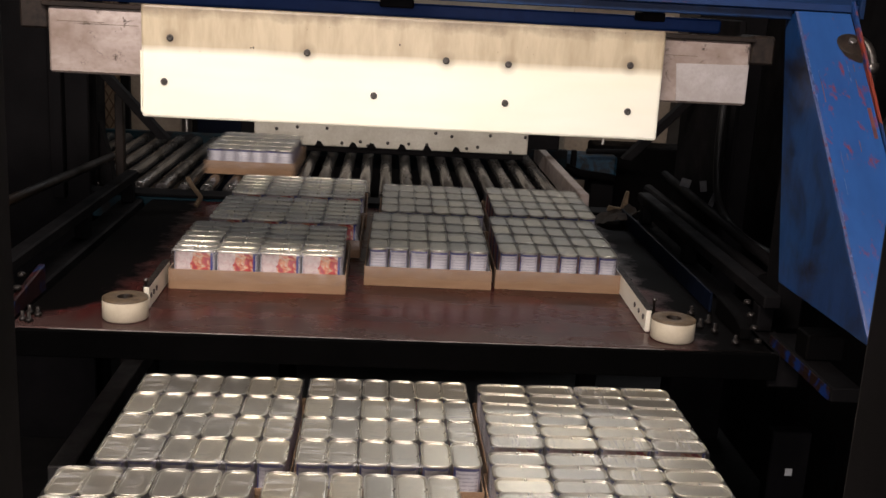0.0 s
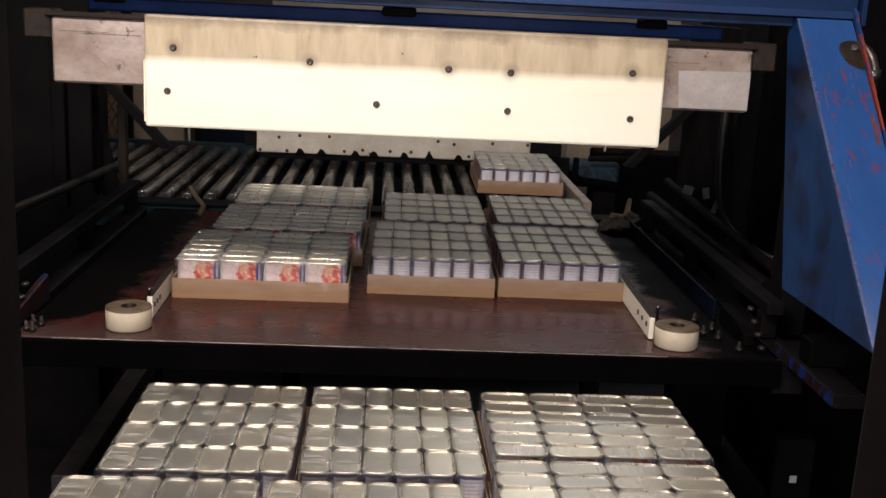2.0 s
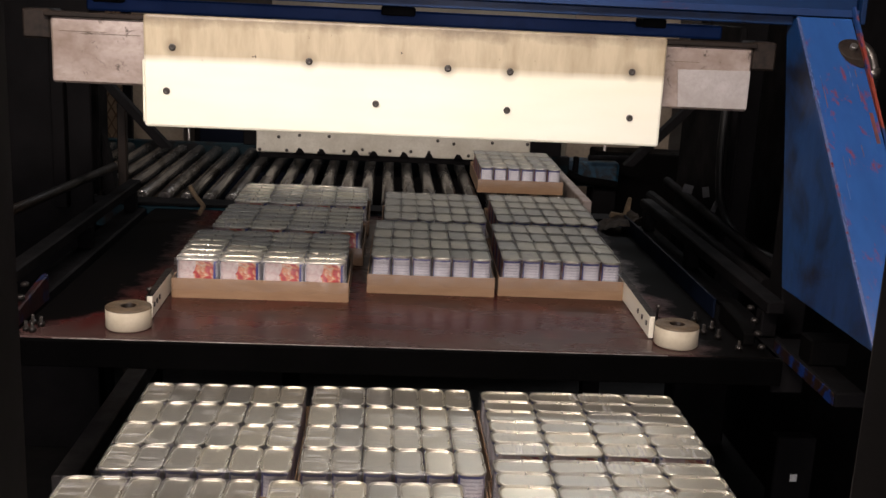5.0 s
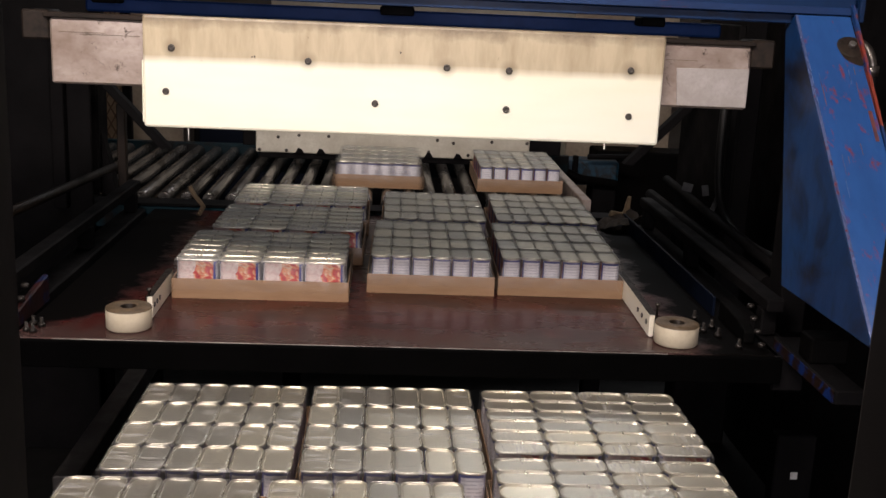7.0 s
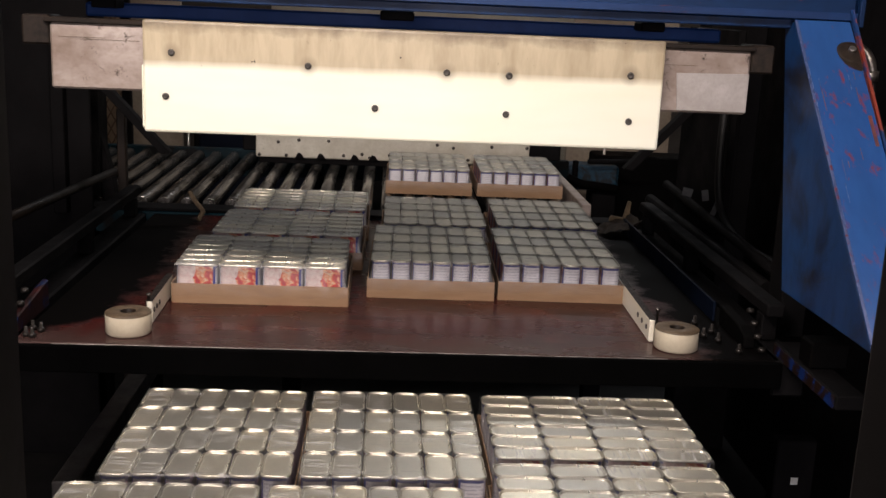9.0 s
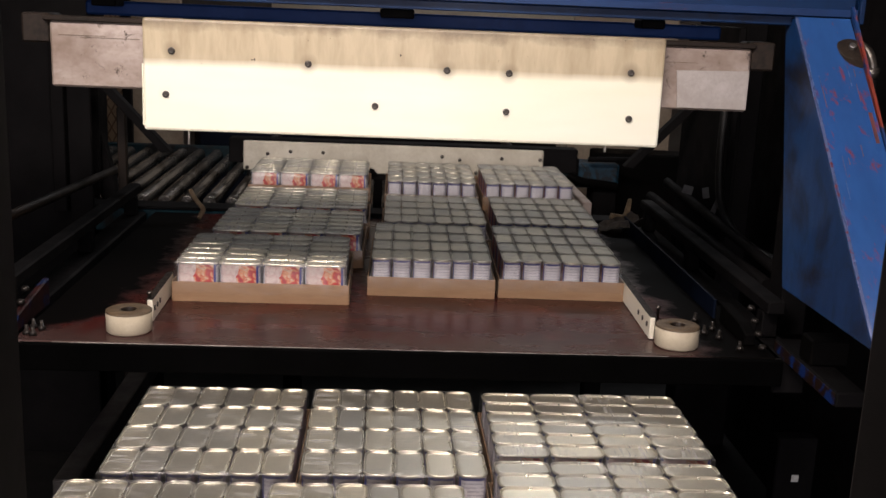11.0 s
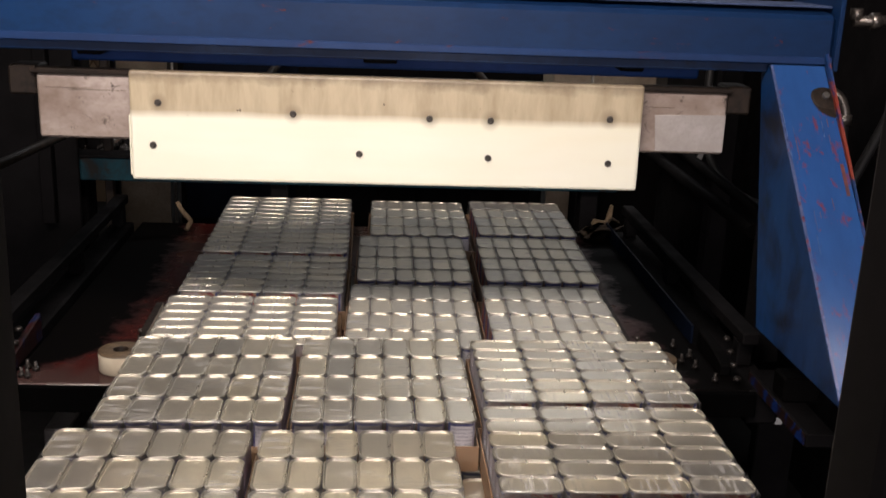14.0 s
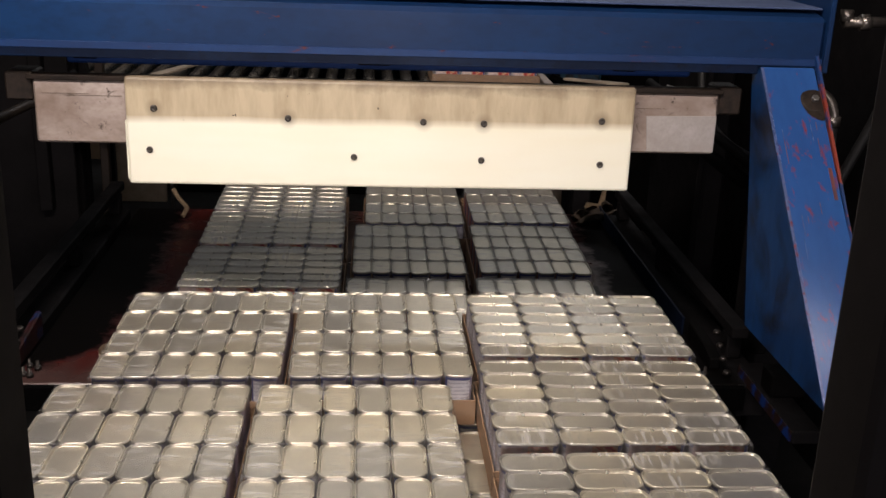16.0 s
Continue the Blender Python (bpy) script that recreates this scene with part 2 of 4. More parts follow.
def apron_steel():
    """Red-brown rubbed steel, worn grey in the tray lanes, turning near black towards both sides."""
    n = Nodes("red_brown_worn_steel")
    x, y, z = n.xyz()
    big = n.noise(3.2, 5, 0.65, (1, 2.5, 1))
    fine = n.noise(45, 3, 0.6, (1, 2.5, 1))
    col = n.mix(n.ramp(big, [(0.35, 0.0), (0.7, 1.0)]), (0.058, 0.011, 0.0092), (0.015, 0.007, 0.006))
    col = n.mix(n.ramp(fine, [(0.45, 0.0), (0.75, 0.5)]), col, (0.011, 0.0055, 0.005))
    col = n.mix(n.ramp(n.noise(4, 5, 0.7), [(0.53, 0.0), (0.72, 0.8)]), col, (0.105, 0.008, 0.006))
    # front edge rubbed to grey by the trays
    rub = n.math("MULTIPLY_ADD", n.noise(7, 4, 0.6, (2.5, 1, 1)), 0.26, n.math("SUBTRACT", 2.08, y))
    col = n.mix(n.ramp(n.math("MULTIPLY_ADD", rub, 6.0, 0.1), [(0.3, 0.0), (1.0, 0.6)]), col, (0.055, 0.040, 0.036))
    # mask for the near-black sides, held back at the left front
    left_edge = n.math("MINIMUM", n.math("MULTIPLY", n.math("SUBTRACT", y, 2.24), 1.2), 0.02)
    back = n.math("MAXIMUM", n.math("SUBTRACT", left_edge, n.math("ADD", x, 0.59)), n.math("SUBTRACT", x, 0.67))
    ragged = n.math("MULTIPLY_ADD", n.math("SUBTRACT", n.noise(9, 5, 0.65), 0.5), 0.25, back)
    side_dark = n.ramp(n.math("MULTIPLY_ADD", ragged, 7.0, 0.5), [(0.25, 0.0), (0.7, 1.0)])
    col = n.mix(side_dark, col, (0.0018, 0.0014, 0.0013))
    n.set(col, n.mix(side_dark, n.ramp(big, [(0.3, 0.2), (0.75, 0.38)]), (0.6, 0.6, 0.6)), 0.0, n.mix(side_dark, (0.26, 0.26, 0.26), (0.03, 0.03, 0.03)))
    n.bump(fine, 0.1, 0.001)
    return n.mat


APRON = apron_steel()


def tin_metal():
    n = Nodes("tinplate")
    dirt = n.noise(55, 4, 0.6)
    cloud = n.noise(22, 2, 0.5)
    col = n.mix(n.ramp(cloud, [(0.35, 0.0), (0.7, 1.0)]), (0.67, 0.62, 0.49), (0.53, 0.49, 0.395))
    tone = n.math("MULTIPLY_ADD", n.random(), 0.85, 0.20)
    col = n.mix(tone, (0.355, 0.348, 0.318), col)
    n.set(col, n.ramp(cloud, [(0.3, 0.27), (0.7, 0.35)]), 0.80)
    n.bump(dirt, 0.02, 0.0004)
    return n.mat


TIN_L, TIN_W, TIN_H = 0.1, 0.0525, 0.0885


def tin_label():
    """Printed side: pale ground, food picture and a blue band on the long faces, lined text field on the ends."""
    n = Nodes("printed_tin_side")
    x, y, z = n.xyz()
    blot = n.noise(48, 2, 0.5, None, 1.2)
    food = n.ramp(blot, [(0.30, (0.34, 0.02, 0.03)), (0.43, (0.58, 0.05, 0.045)), (0.51, (0.72, 0.28, 0.14)), (0.60, (0.80, 0.60, 0.42)), (0.72, (0.40, 0.02, 0.03))])
    pale = n.mix(n.ramp(n.noise(90, 3, 0.6), [(0.45, 0.0), (0.62, 0.6)]), (0.78, 0.66, 0.63), (0.58, 0.36, 0.35))
    edge = n.math("MULTIPLY_ADD", n.noise(26, 2), 0.03, -0.014)
    in_picture = n.math("GREATER_THAN", n.math("SUBTRACT", x, edge), -0.004)
    long_face = n.mix(in_picture, pale, food)
    blue = (0.035, 0.045, 0.30)
    long_face = n.mix(n.math("GREATER_THAN", x, 0.0375), long_face, blue)
    lilac = n.mix(n.ramp(n.noise(70, 3, 0.6), [(0.45, 0.0), (0.6, 0.7)]), (0.46, 0.40, 0.52), (0.10, 0.08, 0.28))
    long_face = n.mix(n.math("GREATER_THAN", y, 0.0), long_face, lilac)
    # ends
    line = n.math("GREATER_THAN", n.math("SINE", n.math("MULTIPLY", z, 900.0)), 0.35)
    words = n.math("GREATER_THAN", n.noise(240, 1, 0.4), 0.47)
    field = n.mix(n.math("MULTIPLY", n.math("MULTIPLY", line, words), 0.5), (0.78, 0.76, 0.80), (0.25, 0.24, 0.34))
    rim = n.math("MAXIMUM", n.math("GREATER_THAN", n.math("ABSOLUTE", y), 0.0218), n.math("GREATER_THAN", z, 0.0775))
    end_face = n.mix(rim, field, (0.07, 0.075, 0.26))
    is_end = n.math("GREATER_THAN", n.math("SUBTRACT", n.math("ABSOLUTE", x), n.math("ABSOLUTE", y)), (TIN_L - TIN_W) / 2)
    n.set(n.mix(is_end, long_face, end_face), 0.32, 0.0)
    return n.mat


def shrink_film(name, haze, creases=0.26):
    n = Nodes(name)
    wr = n.noise(14, 4, 0.6, (1, 2.6, 1), 1.5)
    turn = n.tree.nodes.new("ShaderNodeMapping")
    turn.inputs["Rotation"].default_value = (0, 0, radians(38))
    turn.inputs["Scale"].default_value = (1, 0.12, 1)
    n.link(n.coord.outputs["Object"], turn.inputs["Vector"])
    fine = n.tree.nodes.new("ShaderNodeTexNoise")
    fine.inputs["Scale"].default_value, fine.inputs["Detail"].default_value, fine.inputs["Distortion"].default_value = 150.0, 2.0, 0.6
    n.link(turn.outputs["Vector"], fine.inputs["Vector"])
    patch = n.ramp(n.noise(9, 2, 0.5), [(0.47, 0.0), (0.62, 1.0)])
    streak = n.math("MULTIPLY", n.ramp(fine.outputs["Fac"], [(0.51, 0.0), (0.60, creases)]), patch)
    n.tree.nodes.remove(n.bsdf)
    out = n.tree.nodes["Material Output"]
    glossy = n.tree.nodes.new("ShaderNodeBsdfGlossy")
    glossy.inputs["Roughness"].default_value = 0.32
    clear = n.tree.nodes.new("ShaderNodeBsdfTransparent")
    clear.inputs[0].default_value = (0.97, 0.97, 0.96, 1)
    b = n.tree.nodes.new("ShaderNodeBump")
    b.inputs["Strength"].default_value, b.inputs["Distance"].default_value = 0.5, 0.004
    n.link(wr, b.inputs["Height"])
    n.link(b.outputs["Normal"], glossy.inputs["Normal"])
    m = n.tree.nodes.new("ShaderNodeMixShader")
    n.link(n.ramp(wr, [(0.42, 0.02), (0.53, 0.06), (0.60, 0.03), (0.70, 0.02)]), m.inputs[0])
    n.link(clear.outputs[0], m.inputs[1])
    n.link(glossy.outputs[0], m.inputs[2])
    milky = n.tree.nodes.new("ShaderNodeBsdfDiffuse")
    milky.inputs[0].default_value = (0.75, 0.74, 0.72, 1)
    both = n.tree.nodes.new("ShaderNodeMixShader")
    n.link(n.math("ADD", streak, haze), both.inputs[0])
    n.link(m.outputs[0], both.inputs[1])
    n.link(milky.outputs[0], both.inputs[2])
    n.link(both.outputs[0], out.inputs["Surface"])
    return n.mat


TIN, LABEL, FILM, SLACK_FILM, SIDE_FILM = tin_metal(), tin_label(), shrink_film("clear_shrink_film", 0.022), shrink_film("hazy_shrink_film", 0.13), shrink_film("clear_side_film", 0.012, 0.05)


# ---- mesh helpers ----
def mesh(name, bm, *mats):
    me = bpy.data.meshes.new(name)
    bmesh.ops.recalc_face_normals(bm, faces=bm.faces)
    bm.to_mesh(me)
    bm.free()
    for m in mats:
        me.materials.append(m)
    return me


def part(name, bm, material, parent, label=""):
    ob = new(name, mesh(name, bm, material) if isinstance(bm, bmesh.types.BMesh) else bm)
    ob.parent = parent
    return tagged(ob, label=label)


def thing(name, label, category, m=None, group="", kind=""):
    ob = new(name)
    ob.empty_display_size = 0.1
    if m is not None:
        ob.matrix_basis = m
    return tagged(ob, label, category, group, kind)


def solid(name, bm, material, label, category, kind="", group=""):
    return tagged(new(name, mesh(name, bm, material)), label, category, group, kind)


def box(x0, x1, y0, y1, z0, z1, bevel=0.003, seg=1, bm=None):
    """A bevelled block, added to bm if given."""
    b = bmesh.new()
    bmesh.ops.create_cube(b, size=1, matrix=Matrix.LocRotScale(((x0 + x1) / 2, (y0 + y1) / 2, (z0 + z1) / 2), None, (x1 - x0, y1 - y0, z1 - z0)))
    if bevel:
        bmesh.ops.bevel(b, geom=b.edges[:] , offset=bevel, segments=seg, affect="EDGES", profile=0.5)
    return join(bm, b)


def join(bm, b):
    if bm is None:
        return b
    me = bpy.data.meshes.new("tmp")
    b.to_mesh(me)
    b.free()
    bm.from_mesh(me)
    bpy.data.meshes.remove(me)
    return bm


def prism(points, axis, a, b, bevel=0.003):
    """A polygon given in the plane across an axis (0 x, 1 y, 2 z), drawn out from a to b."""
    def at(p, h):
        q = list(p)
        q.insert(axis, h)
        return q
    bm = bmesh.new()
    lo = [bm.verts.new(at(p, a)) for p in points]
    hi = [bm.verts.new(at(p, b)) for p in points]
    bm.faces.new(lo)
    bm.faces.new(hi[::-1])
    n = len(points)
    for i in range(n):
        bm.faces.new((lo[i], hi[i], hi[(i + 1) % n], lo[(i + 1) % n]))
    bmesh.ops.recalc_face_normals(bm, faces=bm.faces)
    if bevel:
        bmesh.ops.bevel(bm, geom=bm.edges[:], offset=bevel, segments=1, affect="EDGES", profile=0.5)
    return bm


def tube(p, q, radius, seg=12, bm=None, bevel=0.0):
    p, q = Vector(p), Vector(q)
    b = bmesh.new()
    turn = (q - p).to_track_quat("Z", "Y").to_matrix().to_4x4()
    bmesh.ops.create_cone(b, cap_ends=True, segments=seg, radius1=radius, radius2=radius, depth=(q - p).length, matrix=Matrix.Translation((p + q) / 2) @ turn)
    if bevel:
        caps = [e for f in b.faces if len(f.verts) > 4 for e in f.edges]
        bmesh.ops.bevel(b, geom=caps, offset=bevel, segments=2, affect="EDGES", profile=0.5)
    for f in b.faces:
        f.smooth = len(f.verts) == 4
    return join(bm, b)


def lathe(profile, seg=28, caps=True):
    """Turned body round z from (radius, height) pairs, first and last closed if radius is 0."""
    bm = bmesh.new()
    loops = []
    for r, z in profile:
        loops.append([bm.verts.new((r * math.cos(2 * math.pi * i / seg), r * math.sin(2 * math.pi * i / seg), z)) for i in range(seg)])
    for a, b in zip(loops, loops[1:]):
        for i in range(seg):
            f = bm.faces.new((a[i], a[(i + 1) % seg], b[(i + 1) % seg], b[i]))
            f.smooth = True
    if caps:
        bm.faces.new(loops[0][::-1])
        bm.faces.new(loops[-1])
    return bm


def hose(points, radius, seg=8, steps=8):
    """A round hose along a smooth line through the points."""
    pts = [Vector(p) for p in points]
    line = []
    for i in range(len(pts) - 1):
        p0, p1, p2, p3 = pts[max(i - 1, 0)], pts[i], pts[i + 1], pts[min(i + 2, len(pts) - 1)]
        for k in range(steps):
            t = k / steps
            line.append(0.5 * (2 * p1 + (p2 - p0) * t + (2 * p0 - 5 * p1 + 4 * p2 - p3) * t * t + (3 * p1 - p0 - 3 * p2 + p3) * t ** 3))
    line.append(pts[-1])
    bm = bmesh.new()
    rings = []
    for i, p in enumerate(line):
        d = (line[min(i + 1, len(line) - 1)] - line[max(i - 1, 0)]).normalized()
        side = d.cross(Vector((0.3, 0.2, 1))).normalized()
        up = side.cross(d)
        rings.append([bm.verts.new(p + radius * (math.cos(2 * math.pi * k / seg) * side + math.sin(2 * math.pi * k / seg) * up)) for k in range(seg)])
    for a, b in zip(rings, rings[1:]):
        for k in range(seg):
            bm.faces.new((a[k], a[(k + 1) % seg], b[(k + 1) % seg], b[k])).smooth = True
    bm.faces.new(rings[0][::-1])
    bm.faces.new(rings[-1])
    return bm


# ---- tins and trays ----
def rounded_loop(bm, hx, hy, r, z, seg=4):
    out = []
    for cx, cy, a0 in ((hx - r, hy - r, 0), (-hx + r, hy - r, 90), (-hx + r, -hy + r, 180), (hx - r, -hy + r, 270)):
        for k in range(seg + 1):
            a = radians(a0 + 90 * k / seg)
            out.append(bm.verts.new((cx + r * math.cos(a), cy + r * math.sin(a), z)))
    return out


def tin_mesh(length, width):
    """Oblong tin: printed body, seamed rim and a sunken lid with a raised panel."""
    bm = bmesh.new()
    hx, hy = length / 2 - 0.0004, width / 2 - 0.0003
    h = TIN_H
    prof = [(0.0026, 0.0, 1), (0.0016, 0.002, 1), (0.0021, 0.004, 0), (0.0021, h - 0.0060, 0), (0.0003, h - 0.0048, 1), (0.0, h - 0.0026, 1), (0.0006, h - 0.0008, 1), (0.0017, h, 1),
            (0.0024, h - 0.0004, 1), (0.0029, h - 0.0016, 1), (0.0036, h - 0.0036, 1), (0.0046, h - 0.0040, 1), (0.0056, h - 0.0034, 1), (0.0064, h - 0.0032, 1), (0.0072, h - 0.0032, 1)]
    loops = [rounded_loop(bm, hx - i, hy - i, 0.0165 - min(i, 0.009), z) for i, z, _ in prof]
    for k, (a, b) in enumerate(zip(loops, loops[1:])):
        for i in range(len(a)):
            f = bm.faces.new((a[i], a[(i + 1) % len(a)], b[(i + 1) % len(a)], b[i]))
            f.smooth = True
            f.material_index = 1 if k == 2 else 0
    bm.faces.new(loops[0][::-1])
    bm.faces.new(loops[-1])
    return mesh("tin", bm, TIN, LABEL)


CARD_H = 0.047
# kinds of tray: tin spacing along and across the tins, then the cardboard's inner length and width
LOOSE, TIGHT = (0.1, 0.0535, 0.404, 0.326), (0.1, 0.0510, 0.404, 0.311)
WIDE, DEEP = (0.0980, 0.0509, 0.402, 0.309), (0.1030, 0.0487, 0.418, 0.304)


def card_mesh(cx, cy):
    """Low corrugated tray: floor, two long walls and two short walls folded round the corners."""
    bm = box(-cx / 2, cx / 2, -cy / 2, cy / 2, 0.0, 0.003, 0.0)
    t = 0.0024
    for x0, x1, y0, y1 in ((-cx / 2, cx / 2, -cy / 2 - t, -cy / 2), (-cx / 2, cx / 2, cy / 2, cy / 2 + t),
                           (-cx / 2 - t, -cx / 2, -cy / 2 - t, cy / 2 + t), (cx / 2, cx / 2 + t, -cy / 2 - t, cy / 2 + t)):
        box(x0, x1, y0, y1, 0.0, CARD_H, 0.0006, 1, bm)
    # cut flutes show as small teeth along the lower edge
    for s in (-1, 1):
        for k in range(28):
            x = -cx / 2 + cx * (k + 0.5) / 28
            box(x - 0.0035, x + 0.0035, s * (cy / 2 + t) - 0.0006, s * (cy / 2 + t) + 0.0006, 0.0, 0.0022, 0.0, 1, bm)
        for k in range(22):
            y = -cy / 2 + cy * (k + 0.5) / 22
            box(s * (cx / 2 + t) - 0.0006, s * (cx / 2 + t) + 0.0006, y - 0.0035, y + 0.0035, 0.0, 0.0022, 0.0, 1, bm)
    return mesh("cardboard_tray", bm, CARD)


def film_mesh(kind):
    """Shrink film drawn tight over the tins and down the sides, sagging into the gaps between the tins."""
    lp, wp, cx, cy = kind
    nx, ny = 64, 60
    bm = bmesh.new()
    hx, hy = 2 * lp + 0.0012, 3 * wp + 0.0012
    grid = []
    for j in range(ny + 1):
        row = []
        for i in range(nx + 1):
            x, y = -hx + 2 * hx * i / nx, -hy + 2 * hy * j / ny
            e = min(hx - abs(x), hy - abs(y))
            gap_x = abs((x / lp + 0.5) % 1.0 - 0.5) * lp
            gap_y = abs((y / wp) % 1.0 - 0.0)
            gap_y = min(gap_y, 1 - gap_y) * wp
            dip = 0.0012 * math.exp(-(gap_x / 0.009) ** 2) + 0.0009 * math.exp(-(gap_y / 0.008) ** 2)
            sag = 0.0014 * noise.noise(Vector((x * 22, y * 22, 0.3))) + 0.0006 * noise.noise(Vector((x * 70, y * 45, 4)))
            z = TIN_H + 0.0066 + sag - dip - (0.004 if e < 0.004 else 0)
            row.append(bm.verts.new((x, y, z)))
        grid.append(row)
    for j in range(ny):
        for i in range(nx):
            f = bm.faces.new((grid[j][i], grid[j][i + 1], grid[j + 1][i + 1], grid[j + 1][i]))
            f.smooth, f.material_index = True, 1
    ring = grid[0][:] + [grid[j][nx] for j in range(1, ny)] + grid[ny][::-1] + [grid[j][0] for j in range(ny - 1, 0, -1)]
    gx, gy = (cx / 2 + 0.0045) / hx, (cy / 2 + 0.0045) / hy
    for high, top in ((0.060, 0.25), (0.044, 1.0), (0.020, 1.0)):
        low = []
        for v in grid[0][:] + [grid[j][nx] for j in range(1, ny)] + grid[ny][::-1] + [grid[j][0] for j in range(ny - 1, 0, -1)]:
            x, y = v.co.x, v.co.y
            w = 0.0022 * noise.noise(Vector((x * 30, y * 30, 9 + 20 * high)))
            low.append(bm.verts.new((x * (1 + (gx - 1) * top + w), y * (1 + (gy - 1) * top + w), high + 3 * w)))
        for k in range(len(ring)):
            bm.faces.new((ring[k], ring[(k + 1) % len(ring)], low[(k + 1) % len(ring)], low[k])).smooth = True
        ring = low
    return mesh("film", bm, SIDE_FILM, SLACK_FILM if kind in (WIDE, DEEP) else FILM)


TRAY_LABEL = "shrink-wrapped cardboard tray of twenty-four oblong printed meat tins"


def make_tray(kind):
    lp, wp, cx, cy = kind
    tin = tin_mesh(lp, wp)
    t = thing("tin_tray", TRAY_LABEL, "tray of tins")
    part("cardboard_tray", card_mesh(cx, cy), None, t, "brown corrugated cardboard tray with low walls")
    for j in range(6):
        for i in range(4):
            ob = part("tin", tin, None, t)
            ob.matrix_basis = pose((i - 1.5) * lp + random.uniform(-7e-4, 7e-4), (j - 2.5) * wp + random.uniform(-5e-4, 5e-4), 0.0035 + random.uniform(0, 9e-4), random.uniform(-0.8, 0.8), random.uniform(-0.5, 0.5), random.uniform(-0.8, 0.8))
    film = part("film", film_mesh(kind), None, t, "clear wrinkled shrink film")
    film.visible_shadow = False
    return t


FIRST = {kind: make_tray(kind) for kind in (LOOSE, TIGHT, WIDE, DEEP)}
TRAY_TOP = 0.0035 + TIN_H
used = set()


def tray(x, y, z, long_across, group, turn=0.0, kind=LOOSE):
    """A tray with its front edge's middle at x, y; long_across: four tins side by side, otherwise six."""
    depth = kind[3] if long_across else kind[2]
    m = pose(x, y + depth / 2, z, 0, 0, turn + (0 if long_across else -90))
    if kind not in used:
        used.add(kind)
        FIRST[kind].matrix_basis = m
        ob = FIRST[kind]
    else:
        ob = copy_thing(FIRST[kind], m)
    return tagged(ob, group=group)


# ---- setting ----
solid("floor", box(-6, 6, -5, 9, -0.1, 0, 0), CONCRETE, "near-black concrete factory floor", "floor", "structure")
solid("wall_back", box(-6, 6, 9, 9.2, 0, 5, 0), WALL, "stained brown factory wall in shade", "wall", "structure")
# opening added in this unseen wall to let the fill light through
front = box(-6, -1.6, -5.2, -5, 0, 5, 0)
box(1.6, 6, -5.2, -5, 0, 5, 0, 1, front)
box(-1.6, 1.6, -5.2, -5, 2.8, 5, 0, 1, front)
box(-1.6, 1.6, -5.2, -5, 0, 0.7, 0, 1, front)
solid("wall_front", front, WALL, "stained factory wall with an opening made for the fill light", "wall", "structure")
solid("wall_left", box(-6.2, -6, -5, 9, 0, 5, 0), WALL, "plain stained factory wall", "wall", "structure")
solid("wall_right", box(6, 6.2, -5, 9, 0, 5, 0), WALL, "plain stained factory wall", "wall", "structure")
solid("ceiling", box(-6.2, 6.2, -5.2, 9.2, 5, 5.1, 0), CEIL, "dark sheet metal factory ceiling", "ceiling", "structure")
# housings added above the lamps, all out of view
for lx, ly in ((-0.42, 0.60), (-0.6, 5.2), (1.6, 7.2), (2.60, -0.02)):
    lamp = thing("ceiling_lamp", "long lamp housing added out of view above its lamp", "ceiling lamp", None, "hall lamps")
    z = 2.82 if lx == -0.42 else 4.53
    part("housing", box(lx - 1.2, lx + 1.2, ly - 0.16, ly + 0.16, z, z + 0.07, 0.01), WHITE, lamp)
    for s in (-0.9, 0.9):
        part("rod", tube((lx + s, ly, z + 0.07), (lx + s, ly, 5.0), 0.008, 8), BOLT, lamp)

# ---- the pallet with the finished layers ----
STACK_TOP, LAYER = 0.75, 0.0935
PALLET_TOP = STACK_TOP - TRAY_TOP - 5 * LAYER


def pallet(cx, y0, top):
    p = thing("pallet", "rough wooden pallet under the stack of trays", "pallet")
    w, d = 1.2, 1.22
    for k in range(7):
        y = y0 + 0.02 + k * (d - 0.12) / 6
        part("deck_board", box(cx - w / 2, cx + w / 2, y, y + 0.095, top - 0.022, top, 0.002), WOOD, p)
    for k in range(3):
        x = cx - w / 2 + k * (w - 0.1) / 2
        part("stringer", box(x, x + 0.1, y0, y0 + d, top - 0.122, top - 0.0221, 0.002), WOOD, p)
        part("base_board", box(x, x + 0.1, y0, y0 + d, top - 0.144, top - 0.1221, 0.002), WOOD, p)
    return p


pallet(0.055, 0.80, PALLET_TOP)
solid("pallet_plinth", box(-0.55, 0.66, 0.8, 2.02, 0, PALLET_TOP - 0.144, 0.004), BLACK, "black steel bed that carries the pallet", "machine bed")

